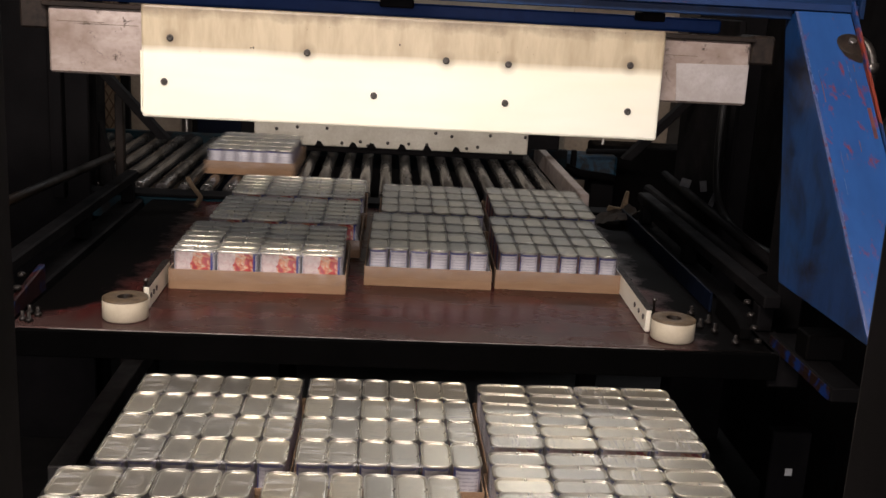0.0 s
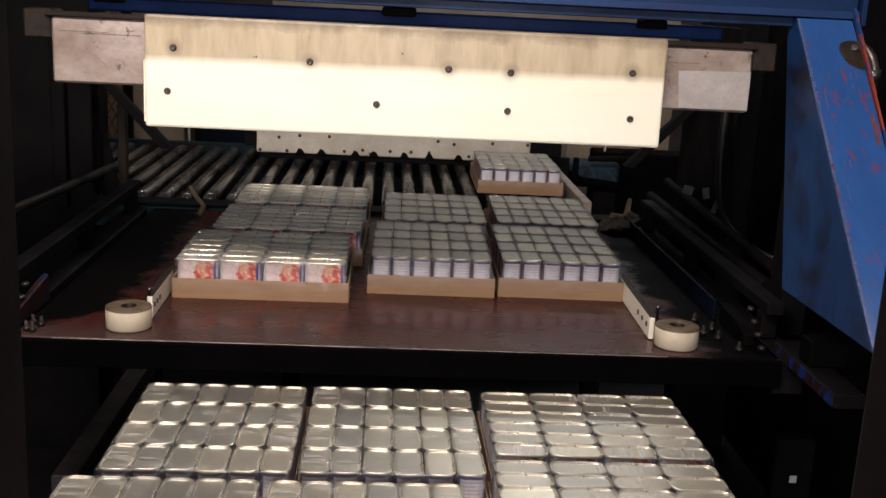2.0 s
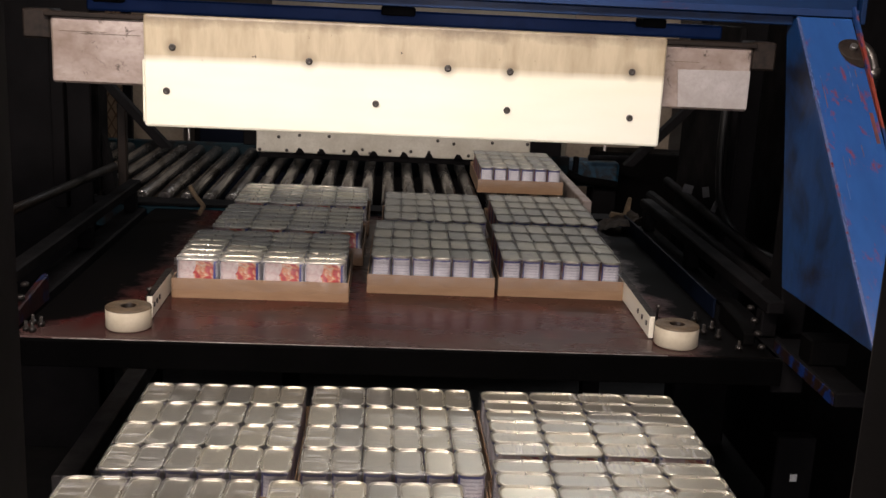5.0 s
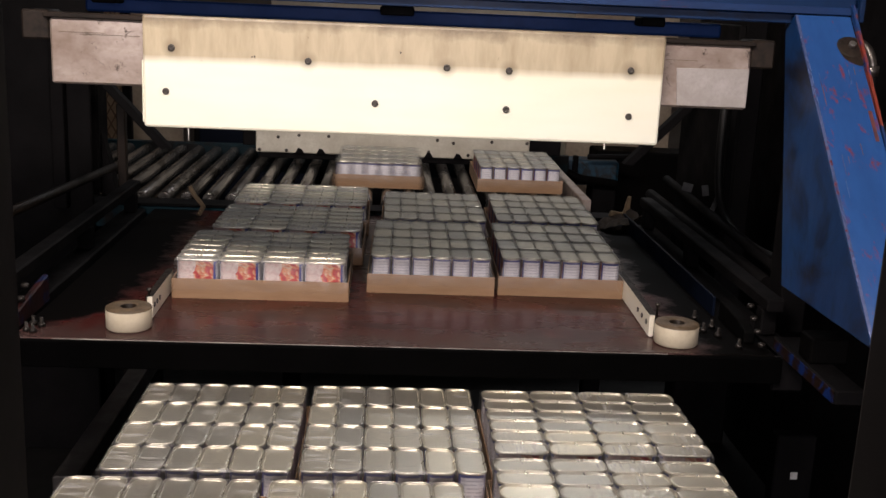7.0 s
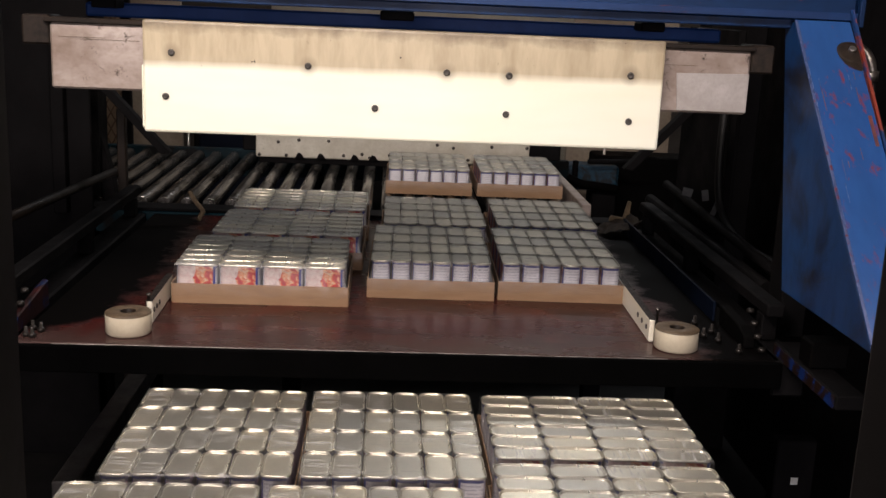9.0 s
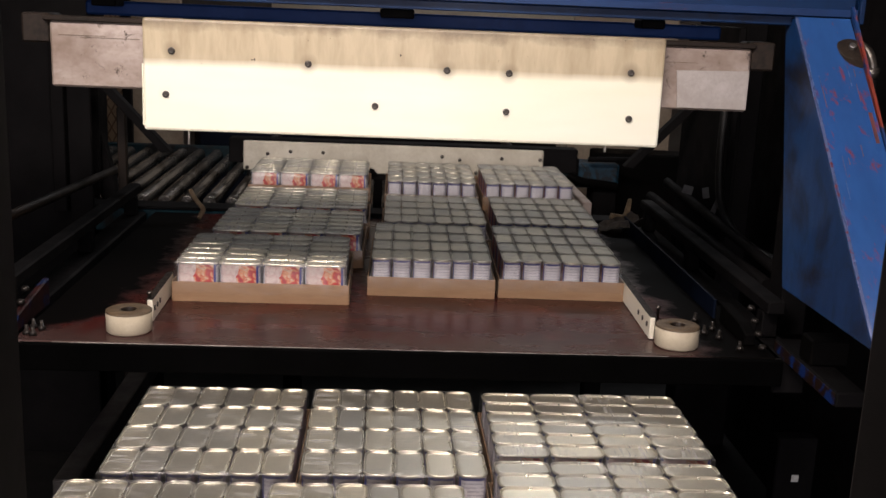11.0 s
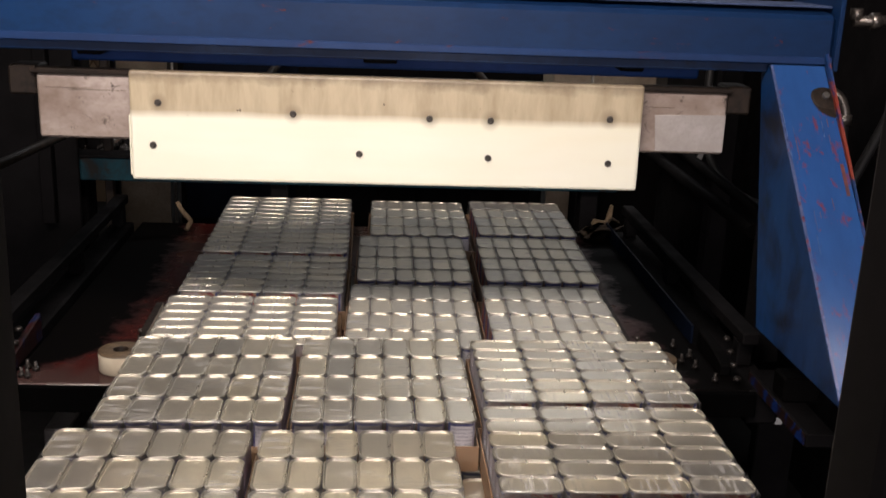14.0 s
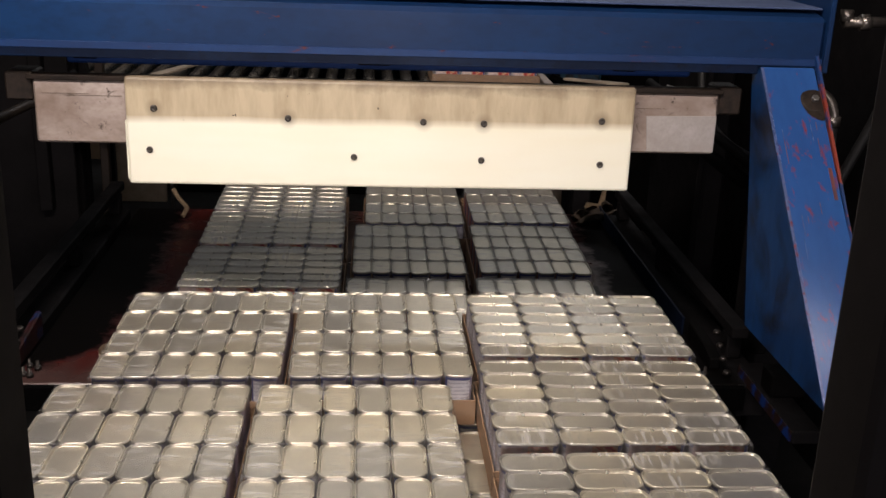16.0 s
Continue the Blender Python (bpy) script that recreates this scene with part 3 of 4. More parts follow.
for lay in range(6):
    z = STACK_TOP - TRAY_TOP - lay * LAYER
    # top layer as seen; the layers below lie turned about
    if lay % 2 == 0:
        rows = [(-0.304, 1.635, False, 0.0), (0.030, 1.640, False, 0.2), (0.412, 1.722, True, 0.2), (-0.348, 1.207, False, -0.2), (-0.012, 1.207, False, 0.3),
                (0.404, 1.392, True, -0.2), (0.402, 1.060, True, 0.3), (-0.345, 0.79, False, 0.2), (-0.01, 0.79, False, 0.0)]
    else:
        rows = [(-0.262, 1.722, True, 0.0), (0.110, 1.64, False, 0.2), (0.450, 1.64, False, 0.0), (-0.27, 1.388, True, 0.3), (0.110, 1.215, False, 0.0),
                (0.452, 1.215, False, -0.3), (-0.268, 1.055, True, 0.0), (0.112, 0.79, False, 0.2), (0.45, 0.79, False, 0.0)]
    for x, y, across, turn in rows:
        tray(x, y + (0.008 if across else 0), z, across, "trays stacked on the pallet", turn, TIGHT if across else LOOSE)

# ---- trays on the lowering table and on the row conveyor ----
TABLE = 0.838
ON_TABLE = "trays on the lowering table"
L1 = tray(-0.280, 2.354, TABLE, True, ON_TABLE, 0.3, WIDE)
L2 = tray(-0.254, 2.704, TABLE, True, ON_TABLE, -0.4, WIDE)
L3 = tray(-0.248, 3.055, TABLE, True, ON_TABLE, 0.3, WIDE)
M1 = tray(0.122, 2.442, TABLE, False, ON_TABLE, -0.8, DEEP)
M2 = tray(0.148, 2.884, TABLE, False, ON_TABLE, -0.4, DEEP)
R1 = tray(0.442, 2.450, TABLE, False, ON_TABLE, -1.2, DEEP)
R2 = tray(0.474, 2.902, TABLE, False, ON_TABLE, -1.0, DEEP)
ROW, ROLLS = 3.70, 0.868
L4 = tray(-0.255, ROW + 0.05, ROLLS, True, ON_TABLE, 0.0, WIDE)
M3 = tray(0.160, ROW, ROLLS, False, ON_TABLE, -0.5, DEEP)
R3 = tray(0.488, ROW, ROLLS, False, ON_TABLE, -0.5, DEEP)
N1 = tray(0.451, 3.915, ROLLS, True, "trays on the row conveyor", 0.0, WIDE)

# ---- the lowering table: apron, side rails, gate bar and lifting frame in one carriage ----
hoist = thing("layer_table", "lowering layer table with blue frame, white gate board and dark apron", "palletiser carriage")
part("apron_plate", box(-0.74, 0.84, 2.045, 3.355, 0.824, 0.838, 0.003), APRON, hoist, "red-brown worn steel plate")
part("apron_lip", prism([(2.03, 0.836), (2.0449, 0.836), (2.0449, 0.824), (2.12, 0.8235), (2.12, 0.78), (2.03, 0.78)], 0, -0.74, 0.84, 0.002), LIP, hoist, "black front lip")
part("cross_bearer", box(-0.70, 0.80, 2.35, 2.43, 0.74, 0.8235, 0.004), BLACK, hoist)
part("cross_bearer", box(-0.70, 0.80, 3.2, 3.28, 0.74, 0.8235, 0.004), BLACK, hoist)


def corner_roll(x, y):
    r = 0.047
    ob = part("corner_roll", lathe([(r - 0.003, 0.8385), (r, 0.842), (r, 0.880), (r - 0.003, 0.884), (0.017, 0.884), (0.015, 0.882), (0.015, 0.868), (0.001, 0.868)]), ROLL_PLASTIC, hoist, "cream plastic guide roll with dirty hollow")
    ob.location = (x, y, 0)
    part("dirty_top", lathe([(0.0472, 0.8805), (0.0466, 0.8835), (0.0445, 0.8848), (0.0185, 0.8853), (0.0165, 0.8843)], 28, False), ROLL_GRIME, ob, "ring of brown grime")
    part("pin", lathe([(0.0165, 0.8846), (0.0148, 0.8825), (0.0145, 0.872), (0.013, 0.8705), (0.001, 0.8705)], 20, False), GREASE, ob)
    return ob


corner_roll(-0.525, 2.125)
corner_roll(0.634, 2.115)


def guide(name, x0, y0, x1, y1, side):
    """Low white guide board, slightly splayed, with bolt heads."""
    d = Vector((x1 - x0, y1 - y0, 0))
    bm = box(0, d.length, 0, 0.012, 0.8385, 0.888, 0.002)
    ob = part(name, bm, POLY, hoist, "scuffed white plastic guide board")
    ob.matrix_basis = Matrix.Translation((x0, y0, 0)) @ pose(0, 0, 0, 0, 0, math.degrees(math.atan2(d.y, d.x)))
    back = 0.0125 if side > 0 else -0.0025
    part("dirty_edge", box(0.0, d.length, -0.0005, 0.0125, 0.8885, 0.8895, 0.0), BROWN_GRIME, ob, "top edge caked with brown grime")
    part("backing", box(0.0, d.length, back, back + 0.002, 0.8385, 0.8895, 0.0), GREASE, ob, "dark greasy backing strip")
    for k in range(3):
        s = d.length * (0.07 + 0.12 * k)
        part("bolt", tube((s, -0.002 if side > 0 else 0.014, 0.866), (s, 0.0 if side > 0 else 0.012, 0.866), 0.006, 8), BOLT, ob)
    return ob


guide("guide_board", -0.489, 2.185, -0.492, 2.42, 1)
guide("guide_board", 0.595, 2.15, 0.604, 2.52, -1)
# gate bar
part("gate_beam", box(-0.657, 0.728, 2.106, 2.19, 1.342, 1.468, 0.004), STEEL, hoist, "scratched bare steel beam")
part("beam_cap", box(-0.668, 0.735, 2.100, 2.135, 1.4685, 1.479, 0.002), GREASE, hoist, "grimy top flange")
part("scuffed_plate", prism([(0.585, 1.346), (0.727, 1.346), (0.727, 1.424), (0.578, 1.421)], 1, 2.1035, 2.1055, 0.0008), worn("pale_scuffed_steel", (0.50, 0.465, 0.44), (0.36, 0.32, 0.29), 12, (0.4, 0.6), 0.5), hoist, "pale scuffed plate")
for x0, x1 in ((-0.712, -0.658), (0.729, 0.778)):
    part("end_block", box(x0, x1, 2.11, 2.19, 1.425, 1.482, 0.004), BROWN_GRIME, hoist, "grease-caked end block")
part("gate_board", box(-0.4745, 0.547, 2.080, 2.1035, 1.266, 1.482, 0.005, 2), GATE, hoist, "white plastic board soiled along its upper part")
part("board_nick", box(-0.4775, -0.4747, 2.083, 2.10, 1.275, 1.395, 0.001), GATE, hoist)
for x, z in UPPER_BOLTS + ((-0.431, 1.337), (-0.024, 1.329), (0.236, 1.327), (0.483, 1.322)):
    part("bolt", lathe([(0.0068, 0.0), (0.0068, 0.0022), (0.0055, 0.0034), (0.003, 0.0034), (0.0025, 0.002)], 12), BOLT, hoist).matrix_basis = pose(x, 2.0798, z, 90, 0, 0)
for x0, x1, z in ((-0.60, -0.485, 1.438), (0.556, 0.62, 1.436), (-0.64, -0.55, 1.4415)):
    part("scratch", box(x0, x1, 2.1052, 2.1058, z, z + 0.0008, 0.0), ROLL_GRIME, hoist, "dark scratch in the steel")
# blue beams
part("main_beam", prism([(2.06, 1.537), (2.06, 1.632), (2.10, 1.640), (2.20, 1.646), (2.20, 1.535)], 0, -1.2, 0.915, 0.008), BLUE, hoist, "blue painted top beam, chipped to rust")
part("beam_lip", box(-1.2, 0.90, 2.075, 2.19, 1.518, 1.5365, 0.002), BLUE_SHADED, hoist, "blue lower lip with its shade painted in")
part("beam_edge", box(-1.2, 0.914, 2.0565, 2.0595, 1.5375, 1.552, 0.001), BLUE_RUST, hoist, "rust-patched lower edge")
part("end_plate", box(0.9155, 0.926, 2.052, 2.30, 1.525, 1.73, 0.002), BLUE, hoist, "blue end plate of the top beam")
part("beam_top", box(-1.2, 0.912, 2.085, 2.26, 1.6465, 1.6505, 0.001), DUST, hoist, "dusty top plate")
part("rear_beam", box(-0.63, 0.71, 2.26, 2.32, 1.479, 1.508, 0.004), BLUE_RAIL, hoist, "blue painted rear rail")
part("hanger", box(-0.60, -0.55, 2.191, 2.259, 1.498, 1.517, 0.003), BLACK, hoist)
part("hanger", box(0.52, 0.57, 2.191, 2.259, 1.498, 1.517, 0.003), BLACK, hoist)
part("hanger", box(-0.02, 0.05, 2.191, 2.259, 1.498, 1.517, 0.003), BLACK, hoist)
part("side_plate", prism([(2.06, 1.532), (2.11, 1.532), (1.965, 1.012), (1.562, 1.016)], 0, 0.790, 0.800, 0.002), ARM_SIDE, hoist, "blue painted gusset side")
part("front_flange", prism([(2.052, 1.535), (2.062, 1.535), (1.564, 1.016), (1.553, 1.016)], 0, 0.7895, 0.898, 0.001), BLUE_LIT, hoist, "blue painted sloping flange with red scratches")
part("flange_edge", prism([(2.048, 1.535), (2.061, 1.56), (1.62, 1.06), (1.61, 1.06)], 0, 0.8985, 0.906, 0.001), worn("red_primer_edge", (0.010, 0.040, 0.14), (0.007, 0.026, 0.09), 5, (0.35, 0.55), 0.0, 0.2, None, (0.17, 0.030, 0.018), (0.45, 0.52), 12, 0.3), hoist, "red rusty edge strip")
rnd = random.Random(21)
for k in range(10):
    f, x, l = rnd.uniform(0.05, 0.9), rnd.uniform(0.803, 0.893), rnd.uniform(0.01, 0.035)
    y, z = 2.052 - 0.486 * f, 1.535 - 0.505 * f
    w = rnd.uniform(0.0006, 0.0014)
    mark = RUST if k % 3 else WELD
    part("scratch", prism([(y - 0.0007, z + 0.0003), (y - 0.0001, z + 0.0003), (y - 0.0001 - 0.962 * l, z + 0.0003 - l), (y - 0.0007 - 0.962 * l, z + 0.0003 - l)], 0, x, x + w, 0.0), mark, hoist, "thin scratch in the paint")
part("paint_chip", prism([(1.8920, 1.3694), (1.8935, 1.3690), (1.8450, 1.3187), (1.8436, 1.3190)], 0, 0.8835, 0.8905, 0.0), RUST, hoist, "long red paint chip")
part("weld_edge", prism([(2.0500, 1.534), (2.0535, 1.534), (1.5535, 1.016), (1.5505, 1.016)], 0, 0.7875, 0.7930, 0.0005), WELD, hoist, "chipped weld with its highlight painted along the edge")
# mirrored left gusset, coloured black in place of the shade it lies in
part("side_plate", prism([(2.06, 1.532), (2.11, 1.532), (2.02, 1.02), (1.575, 1.03)], 0, -0.96, -0.95, 0.002), BLACK, hoist, "gusset side with its shade put in as black")
boss = part("boss", lathe([(0.029, 0), (0.0275, 0.0012), (0.022, 0.0018), (0.018, 0.0018), (0.012, 0.0026), (0.001, 0.0026)], 20), BROWN_GRIME, hoist, "washer caked with brown grime")
boss.matrix_basis = pose(0.884, 2.000, 1.480, 44, 0, 0)
grime = bmesh.new()
rim = [grime.verts.new((0.028 * (1 + 0.35 * noise.noise(Vector((math.cos(a) * 1.3, math.sin(a) * 1.3, 3.0)))) * math.cos(a), 0.037 * (1 + 0.35 * noise.noise(Vector((math.cos(a) * 1.3, math.sin(a) * 1.3, 3.0)))) * math.sin(a) - 0.006, 0.0004)) for a in (2 * math.pi * k / 24 for k in range(24))]
grime.faces.new(rim)
part("grime_patch", grime, BROWN_GRIME, boss, "smear of brown grime")
part("bolt", lathe([(0.0075, 0.002), (0.0075, 0.009), (0.0068, 0.010), (0.006, 0.010), (0.001, 0.010)], 6), BRIGHT, boss, "bright hexagon bolt")
part("elbow_fitting", hose([(0.915, 2.04, 1.487), (0.93, 2.03, 1.475), (0.938, 2.02, 1.45), (0.938, 2.02, 1.43)], 0.010), DULL, hoist, "steel pipe elbow")
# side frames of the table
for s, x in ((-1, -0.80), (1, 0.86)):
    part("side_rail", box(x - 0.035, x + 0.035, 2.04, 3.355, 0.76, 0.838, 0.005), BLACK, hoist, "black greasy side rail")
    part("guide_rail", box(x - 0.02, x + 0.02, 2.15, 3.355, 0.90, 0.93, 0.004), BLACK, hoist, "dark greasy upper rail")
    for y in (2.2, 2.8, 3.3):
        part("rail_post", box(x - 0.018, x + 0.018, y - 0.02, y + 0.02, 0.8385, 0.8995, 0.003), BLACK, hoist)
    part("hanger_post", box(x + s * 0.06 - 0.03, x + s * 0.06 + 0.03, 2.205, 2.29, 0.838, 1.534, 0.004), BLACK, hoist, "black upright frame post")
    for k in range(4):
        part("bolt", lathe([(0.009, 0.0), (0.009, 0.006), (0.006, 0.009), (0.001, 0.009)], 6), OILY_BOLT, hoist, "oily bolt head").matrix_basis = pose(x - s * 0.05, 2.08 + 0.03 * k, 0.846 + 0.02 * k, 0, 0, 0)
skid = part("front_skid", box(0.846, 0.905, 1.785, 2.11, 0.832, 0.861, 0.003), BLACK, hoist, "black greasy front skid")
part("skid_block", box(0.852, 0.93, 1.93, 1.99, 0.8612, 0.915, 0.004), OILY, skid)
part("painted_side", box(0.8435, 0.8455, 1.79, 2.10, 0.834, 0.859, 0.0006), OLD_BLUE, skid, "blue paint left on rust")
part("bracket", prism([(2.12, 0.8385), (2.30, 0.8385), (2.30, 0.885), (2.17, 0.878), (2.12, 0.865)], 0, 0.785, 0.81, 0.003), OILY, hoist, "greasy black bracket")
part("bracket", prism([(2.06, 0.8385), (2.30, 0.8385), (2.30, 0.90), (2.10, 0.875)], 0, -0.757, -0.742, 0.003), RED_OLD, hoist, "grimy red and blue bracket")
rnd = random.Random(9)
for k in range(9):
    x, y, z = (0.72 + rnd.uniform(0, 0.05), 2.07 + rnd.uniform(0, 0.26), 0.8385) if k < 5 else (-0.70 - rnd.uniform(0, 0.03), 2.06 + rnd.uniform(0, 0.14), 0.8385)
    part("bolt", lathe([(0.008, 0.0), (0.008, 0.006), (0.006, 0.008), (0.004, 0.008), (0.004, 0.02), (0.001, 0.02)], 6), OILY_BOLT, hoist, "oily bolt").matrix_basis = pose(x, y, z)
for x, y in ((-0.497, 2.19), (0.608, 2.185)):
    part("stud", lathe([(0.003, 0.839), (0.003, 0.899), (0.006, 0.900), (0.006, 0.905), (0.001, 0.907)], 10), DULL, hoist, "upright stud with shiny head").location = (x, y, 0)
part("worn_edge", box(-0.66, 0.60, 2.0415, 2.0445, 0.832, 0.8375, 0.0008), worn("bright_worn_edge", (0.30, 0.27, 0.25), (0.06, 0.045, 0.04), 14, (0.3, 0.5), 0.5, 0.2), hoist, "edge worn to bright steel")
part("inner_plate", box(0.776, 0.782, 2.32, 3.30, 0.8385, 0.885, 0.001), NAVY, hoist, "dark blue inner side plate")
# splayed flat stays behind the gate
for pts in (((0.790, 3.24), (0.830, 3.25), (0.655, 3.33), (0.630, 3.32)), ((-0.690, 3.10), (-0.650, 3.10), (-0.535, 3.47), (-0.560, 3.48))):
    part("stay", prism(pts, 2, 1.295, 1.303, 0.001), PANEL, hoist, "dusty tan flat stay")
# hydraulic fittings on the outer side of the frame
part("hydraulic_fitting", tube((0.965, 2.10, 1.622), (1.06, 2.10, 1.626), 0.011, 10), DULL, hoist, "steel pipe union")
part("pipe_nut", tube((1.0, 2.10, 1.623), (1.02, 2.10, 1.624), 0.017, 6), DULL, hoist)
part("pipe_nut", tube((0.97, 2.10, 1.625), (0.97, 2.10, 1.648), 0.013, 6), DULL, hoist)
part("pipe_nut", tube((0.938, 2.02, 1.445), (0.938, 2.02, 1.425), 0.015, 6), DULL, hoist)
part("hose", hose([(0.938, 2.02, 1.425), (0.94, 2.03, 1.35), (0.95, 2.12, 1.2), (0.96, 2.2, 0.98)], 0.012), HOSE, hoist, "black hydraulic hose")
part("hose", hose([(1.06, 2.10, 1.626), (1.12, 2.14, 1.60), (1.13, 2.2, 1.45), (1.06, 2.25, 1.2)], 0.012), HOSE, hoist, "black hydraulic hose")
for s, x in ((-1, -0.60), (1, 0.69)):
    part("gate_arm", prism([(x + s * 0.30, 1.30), (x + s * 0.30, 1.265), (x + s * 0.095, 1.045), (x + s * 0.065, 1.05)], 1, 3.26, 3.30, 0.002), BLACK, hoist, "dark diagonal brace")
    part("rear_post", box(x + s * 0.42 - 0.02, x + s * 0.42 + 0.02, 3.305, 3.345, 0.838, 1.45, 0.003), BLACK, hoist)
part("strap", hose([(-0.606, 3.25, 0.935), (-0.590, 3.25, 0.905), (-0.566, 3.25, 0.874), (-0.572, 3.25, 0.858), (-0.578, 3.24, 0.846)], 0.008, 6), RAG, hoist, "frayed tan strap")
rag = bmesh.new()
grid = [[rag.verts.new((0.685 + 0.015 * i, 3.20 + 0.016 * j, 0.842 + 0.028 * max(0, noise.noise(Vector((i * 0.45, j * 0.4, 2.0))) + 0.35) + 0.004 * i)) for i in range(11)] for j in range(9)]
for j in range(8):
    for i in range(10):
        if math.hypot((i - 4.5) / 5.2, (j - 3.5) / 4.6) + 0.5 * noise.noise(Vector((i * 0.6, j * 0.6, 7.0))) < 1.0:
            rag.faces.new((grid[j][i], grid[j][i + 1], grid[j + 1][i + 1], grid[j + 1][i])).smooth = True
bmesh.ops.solidify(rag, geom=rag.faces[:], thickness=0.004)
part("rag", rag, worn("oily_brown_rag", (0.085, 0.055, 0.034), (0.03, 0.02, 0.013), 24, (0.8, 0.95), 0.0, 0.8), hoist, "torn brown rag")
part("strap", prism([(0.735, 0.868), (0.80, 0.862), (0.805, 0.935), (0.795, 0.935), (0.782, 0.880), (0.742, 0.886)], 1, 3.325, 3.34, 0.002), RAG, hoist, "bent tan strap bracket")

# ---- row conveyor behind the table ----
conv = thing("row_conveyor", "teal-framed roller conveyor with worn steel rollers", "roller conveyor")
part("front_rail", box(-2.85, 0.823, 3.372, 3.407, 0.769, 0.843, 0.003), TEAL, conv, "teal painted front side rail")
part("front_lip", box(-2.85, 0.823, 3.366, 3.464, 0.8435, 0.853, 0.002), BLACK, conv, "worn black sliding strip")
# rear rail's teal darkened: the dim back is put into the colour
part("rear_rail", box(-2.85, 0.823, 4.632, 4.67, 0.755, 0.875, 0.003), worn("dimmed_teal_paint", (0.003, 0.020, 0.028), (0.002, 0.008, 0.011), 7, (0.4, 0.65), 0.0, 0.2, None, (0.005, 0.005, 0.005), (0.48, 0.58), 10, 0.15), conv, "teal painted rear side rail")
x = -2.767
while x < 0.66:
    body = part("roller", tube((x, 3.503, 0.8435), (x, 4.613, 0.8435), 0.0235, 16, None, 0.004), ROLLER, conv, "worn steel conveyor roller")
    part("axle", tube((x, 3.408, 0.8435), (x, 3.503, 0.8435), 0.007, 8), BOLT, body)
    x += 0.0751
part("end_stop", box(0.670, 0.703, 3.466, 4.62, 0.822, 0.894, 0.003), STEEL, conv, "scratched steel end stop")
for x in (-2.7, -1.3, -0.3, 0.74):
    part("leg", box(x - 0.03, x + 0.03, 3.41, 3.47, 0.0, 0.80, 0.003), BLACK, conv)
    part("leg", box(x - 0.03, x + 0.03, 4.57, 4.63, 0.0, 0.80, 0.003), BLACK, conv)

pusher = thing("row_pusher", "white plastic pusher board on a dark beam above the rollers", "pusher")
part("board", box(-0.525, 0.588, 4.249, 4.264, 0.902, 1.010, 0.004), POLY_OLD, pusher, "stained white board with bolt holes")
part("beam", box(-0.58, 0.72, 4.265, 4.345, 0.925, 1.016, 0.004), BLACK, pusher, "dark steel beam")
part("lower_edge", box(-0.515, 0.575, 4.265, 4.28, 0.876, 0.9245, 0.003), BLACK, pusher)
rnd = random.Random(4)
for k in range(20):
    x, z = -0.50 + 1.06 * k / 19 + rnd.uniform(-0.02, 0.02), rnd.choice((0.912, 0.918, 0.926, 0.965, 0.975))
    part("bolt", lathe([(0.007, 0.0), (0.007, 0.0015), (0.001, 0.0015)], 10), BOLT, pusher).matrix_basis = pose(x, 4.2488, z, 90, 0, 0)
for k in range(7):
    x = -0.36 + 0.11 * k + rnd.uniform(-0.03, 0.03)
    part("notch_tab", prism([(x - 0.02, 0.902), (x + 0.018, 0.902), (x + 0.006, 0.920), (x - 0.008, 0.924)], 1, 4.2455, 4.2485, 0.0), BLACK, pusher)
for x in (-0.45, 0.5):
    part("push_rod", tube((x, 4.345, 0.97), (x, 5.45, 0.97), 0.018, 12), GREASE, pusher, "greasy dark push rod")


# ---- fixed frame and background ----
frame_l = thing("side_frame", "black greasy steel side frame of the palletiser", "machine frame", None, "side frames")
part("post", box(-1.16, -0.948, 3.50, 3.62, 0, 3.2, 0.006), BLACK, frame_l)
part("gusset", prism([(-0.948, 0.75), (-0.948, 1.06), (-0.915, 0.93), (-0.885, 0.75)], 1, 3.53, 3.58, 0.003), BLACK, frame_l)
# panel and sheet below are added to keep everything left of the post black
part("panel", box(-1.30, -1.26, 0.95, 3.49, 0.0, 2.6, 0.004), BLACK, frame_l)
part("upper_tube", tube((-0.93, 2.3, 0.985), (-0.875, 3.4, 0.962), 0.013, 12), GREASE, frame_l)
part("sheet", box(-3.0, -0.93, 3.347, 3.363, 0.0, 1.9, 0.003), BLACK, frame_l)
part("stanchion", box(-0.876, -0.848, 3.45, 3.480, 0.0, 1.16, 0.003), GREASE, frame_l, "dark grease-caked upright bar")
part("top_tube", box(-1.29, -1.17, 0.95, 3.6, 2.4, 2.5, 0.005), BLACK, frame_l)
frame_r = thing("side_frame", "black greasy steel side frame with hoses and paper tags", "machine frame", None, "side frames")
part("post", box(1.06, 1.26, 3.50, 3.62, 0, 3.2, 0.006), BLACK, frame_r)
# panel and sheet added as black ground beyond the right rail
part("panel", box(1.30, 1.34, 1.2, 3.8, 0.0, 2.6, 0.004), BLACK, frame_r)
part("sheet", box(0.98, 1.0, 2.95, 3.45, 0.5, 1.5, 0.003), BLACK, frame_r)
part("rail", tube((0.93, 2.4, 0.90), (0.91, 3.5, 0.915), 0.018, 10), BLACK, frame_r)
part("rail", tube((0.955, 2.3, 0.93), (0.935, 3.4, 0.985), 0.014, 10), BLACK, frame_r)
part("hose", hose([(0.955, 2.93, 1.32), (0.945, 2.9, 1.1), (0.96, 2.85, 0.98), (1.0, 2.7, 0.92), (1.1, 2.5, 0.9)], 0.012), HOSE, frame_r, "black rubber hose")
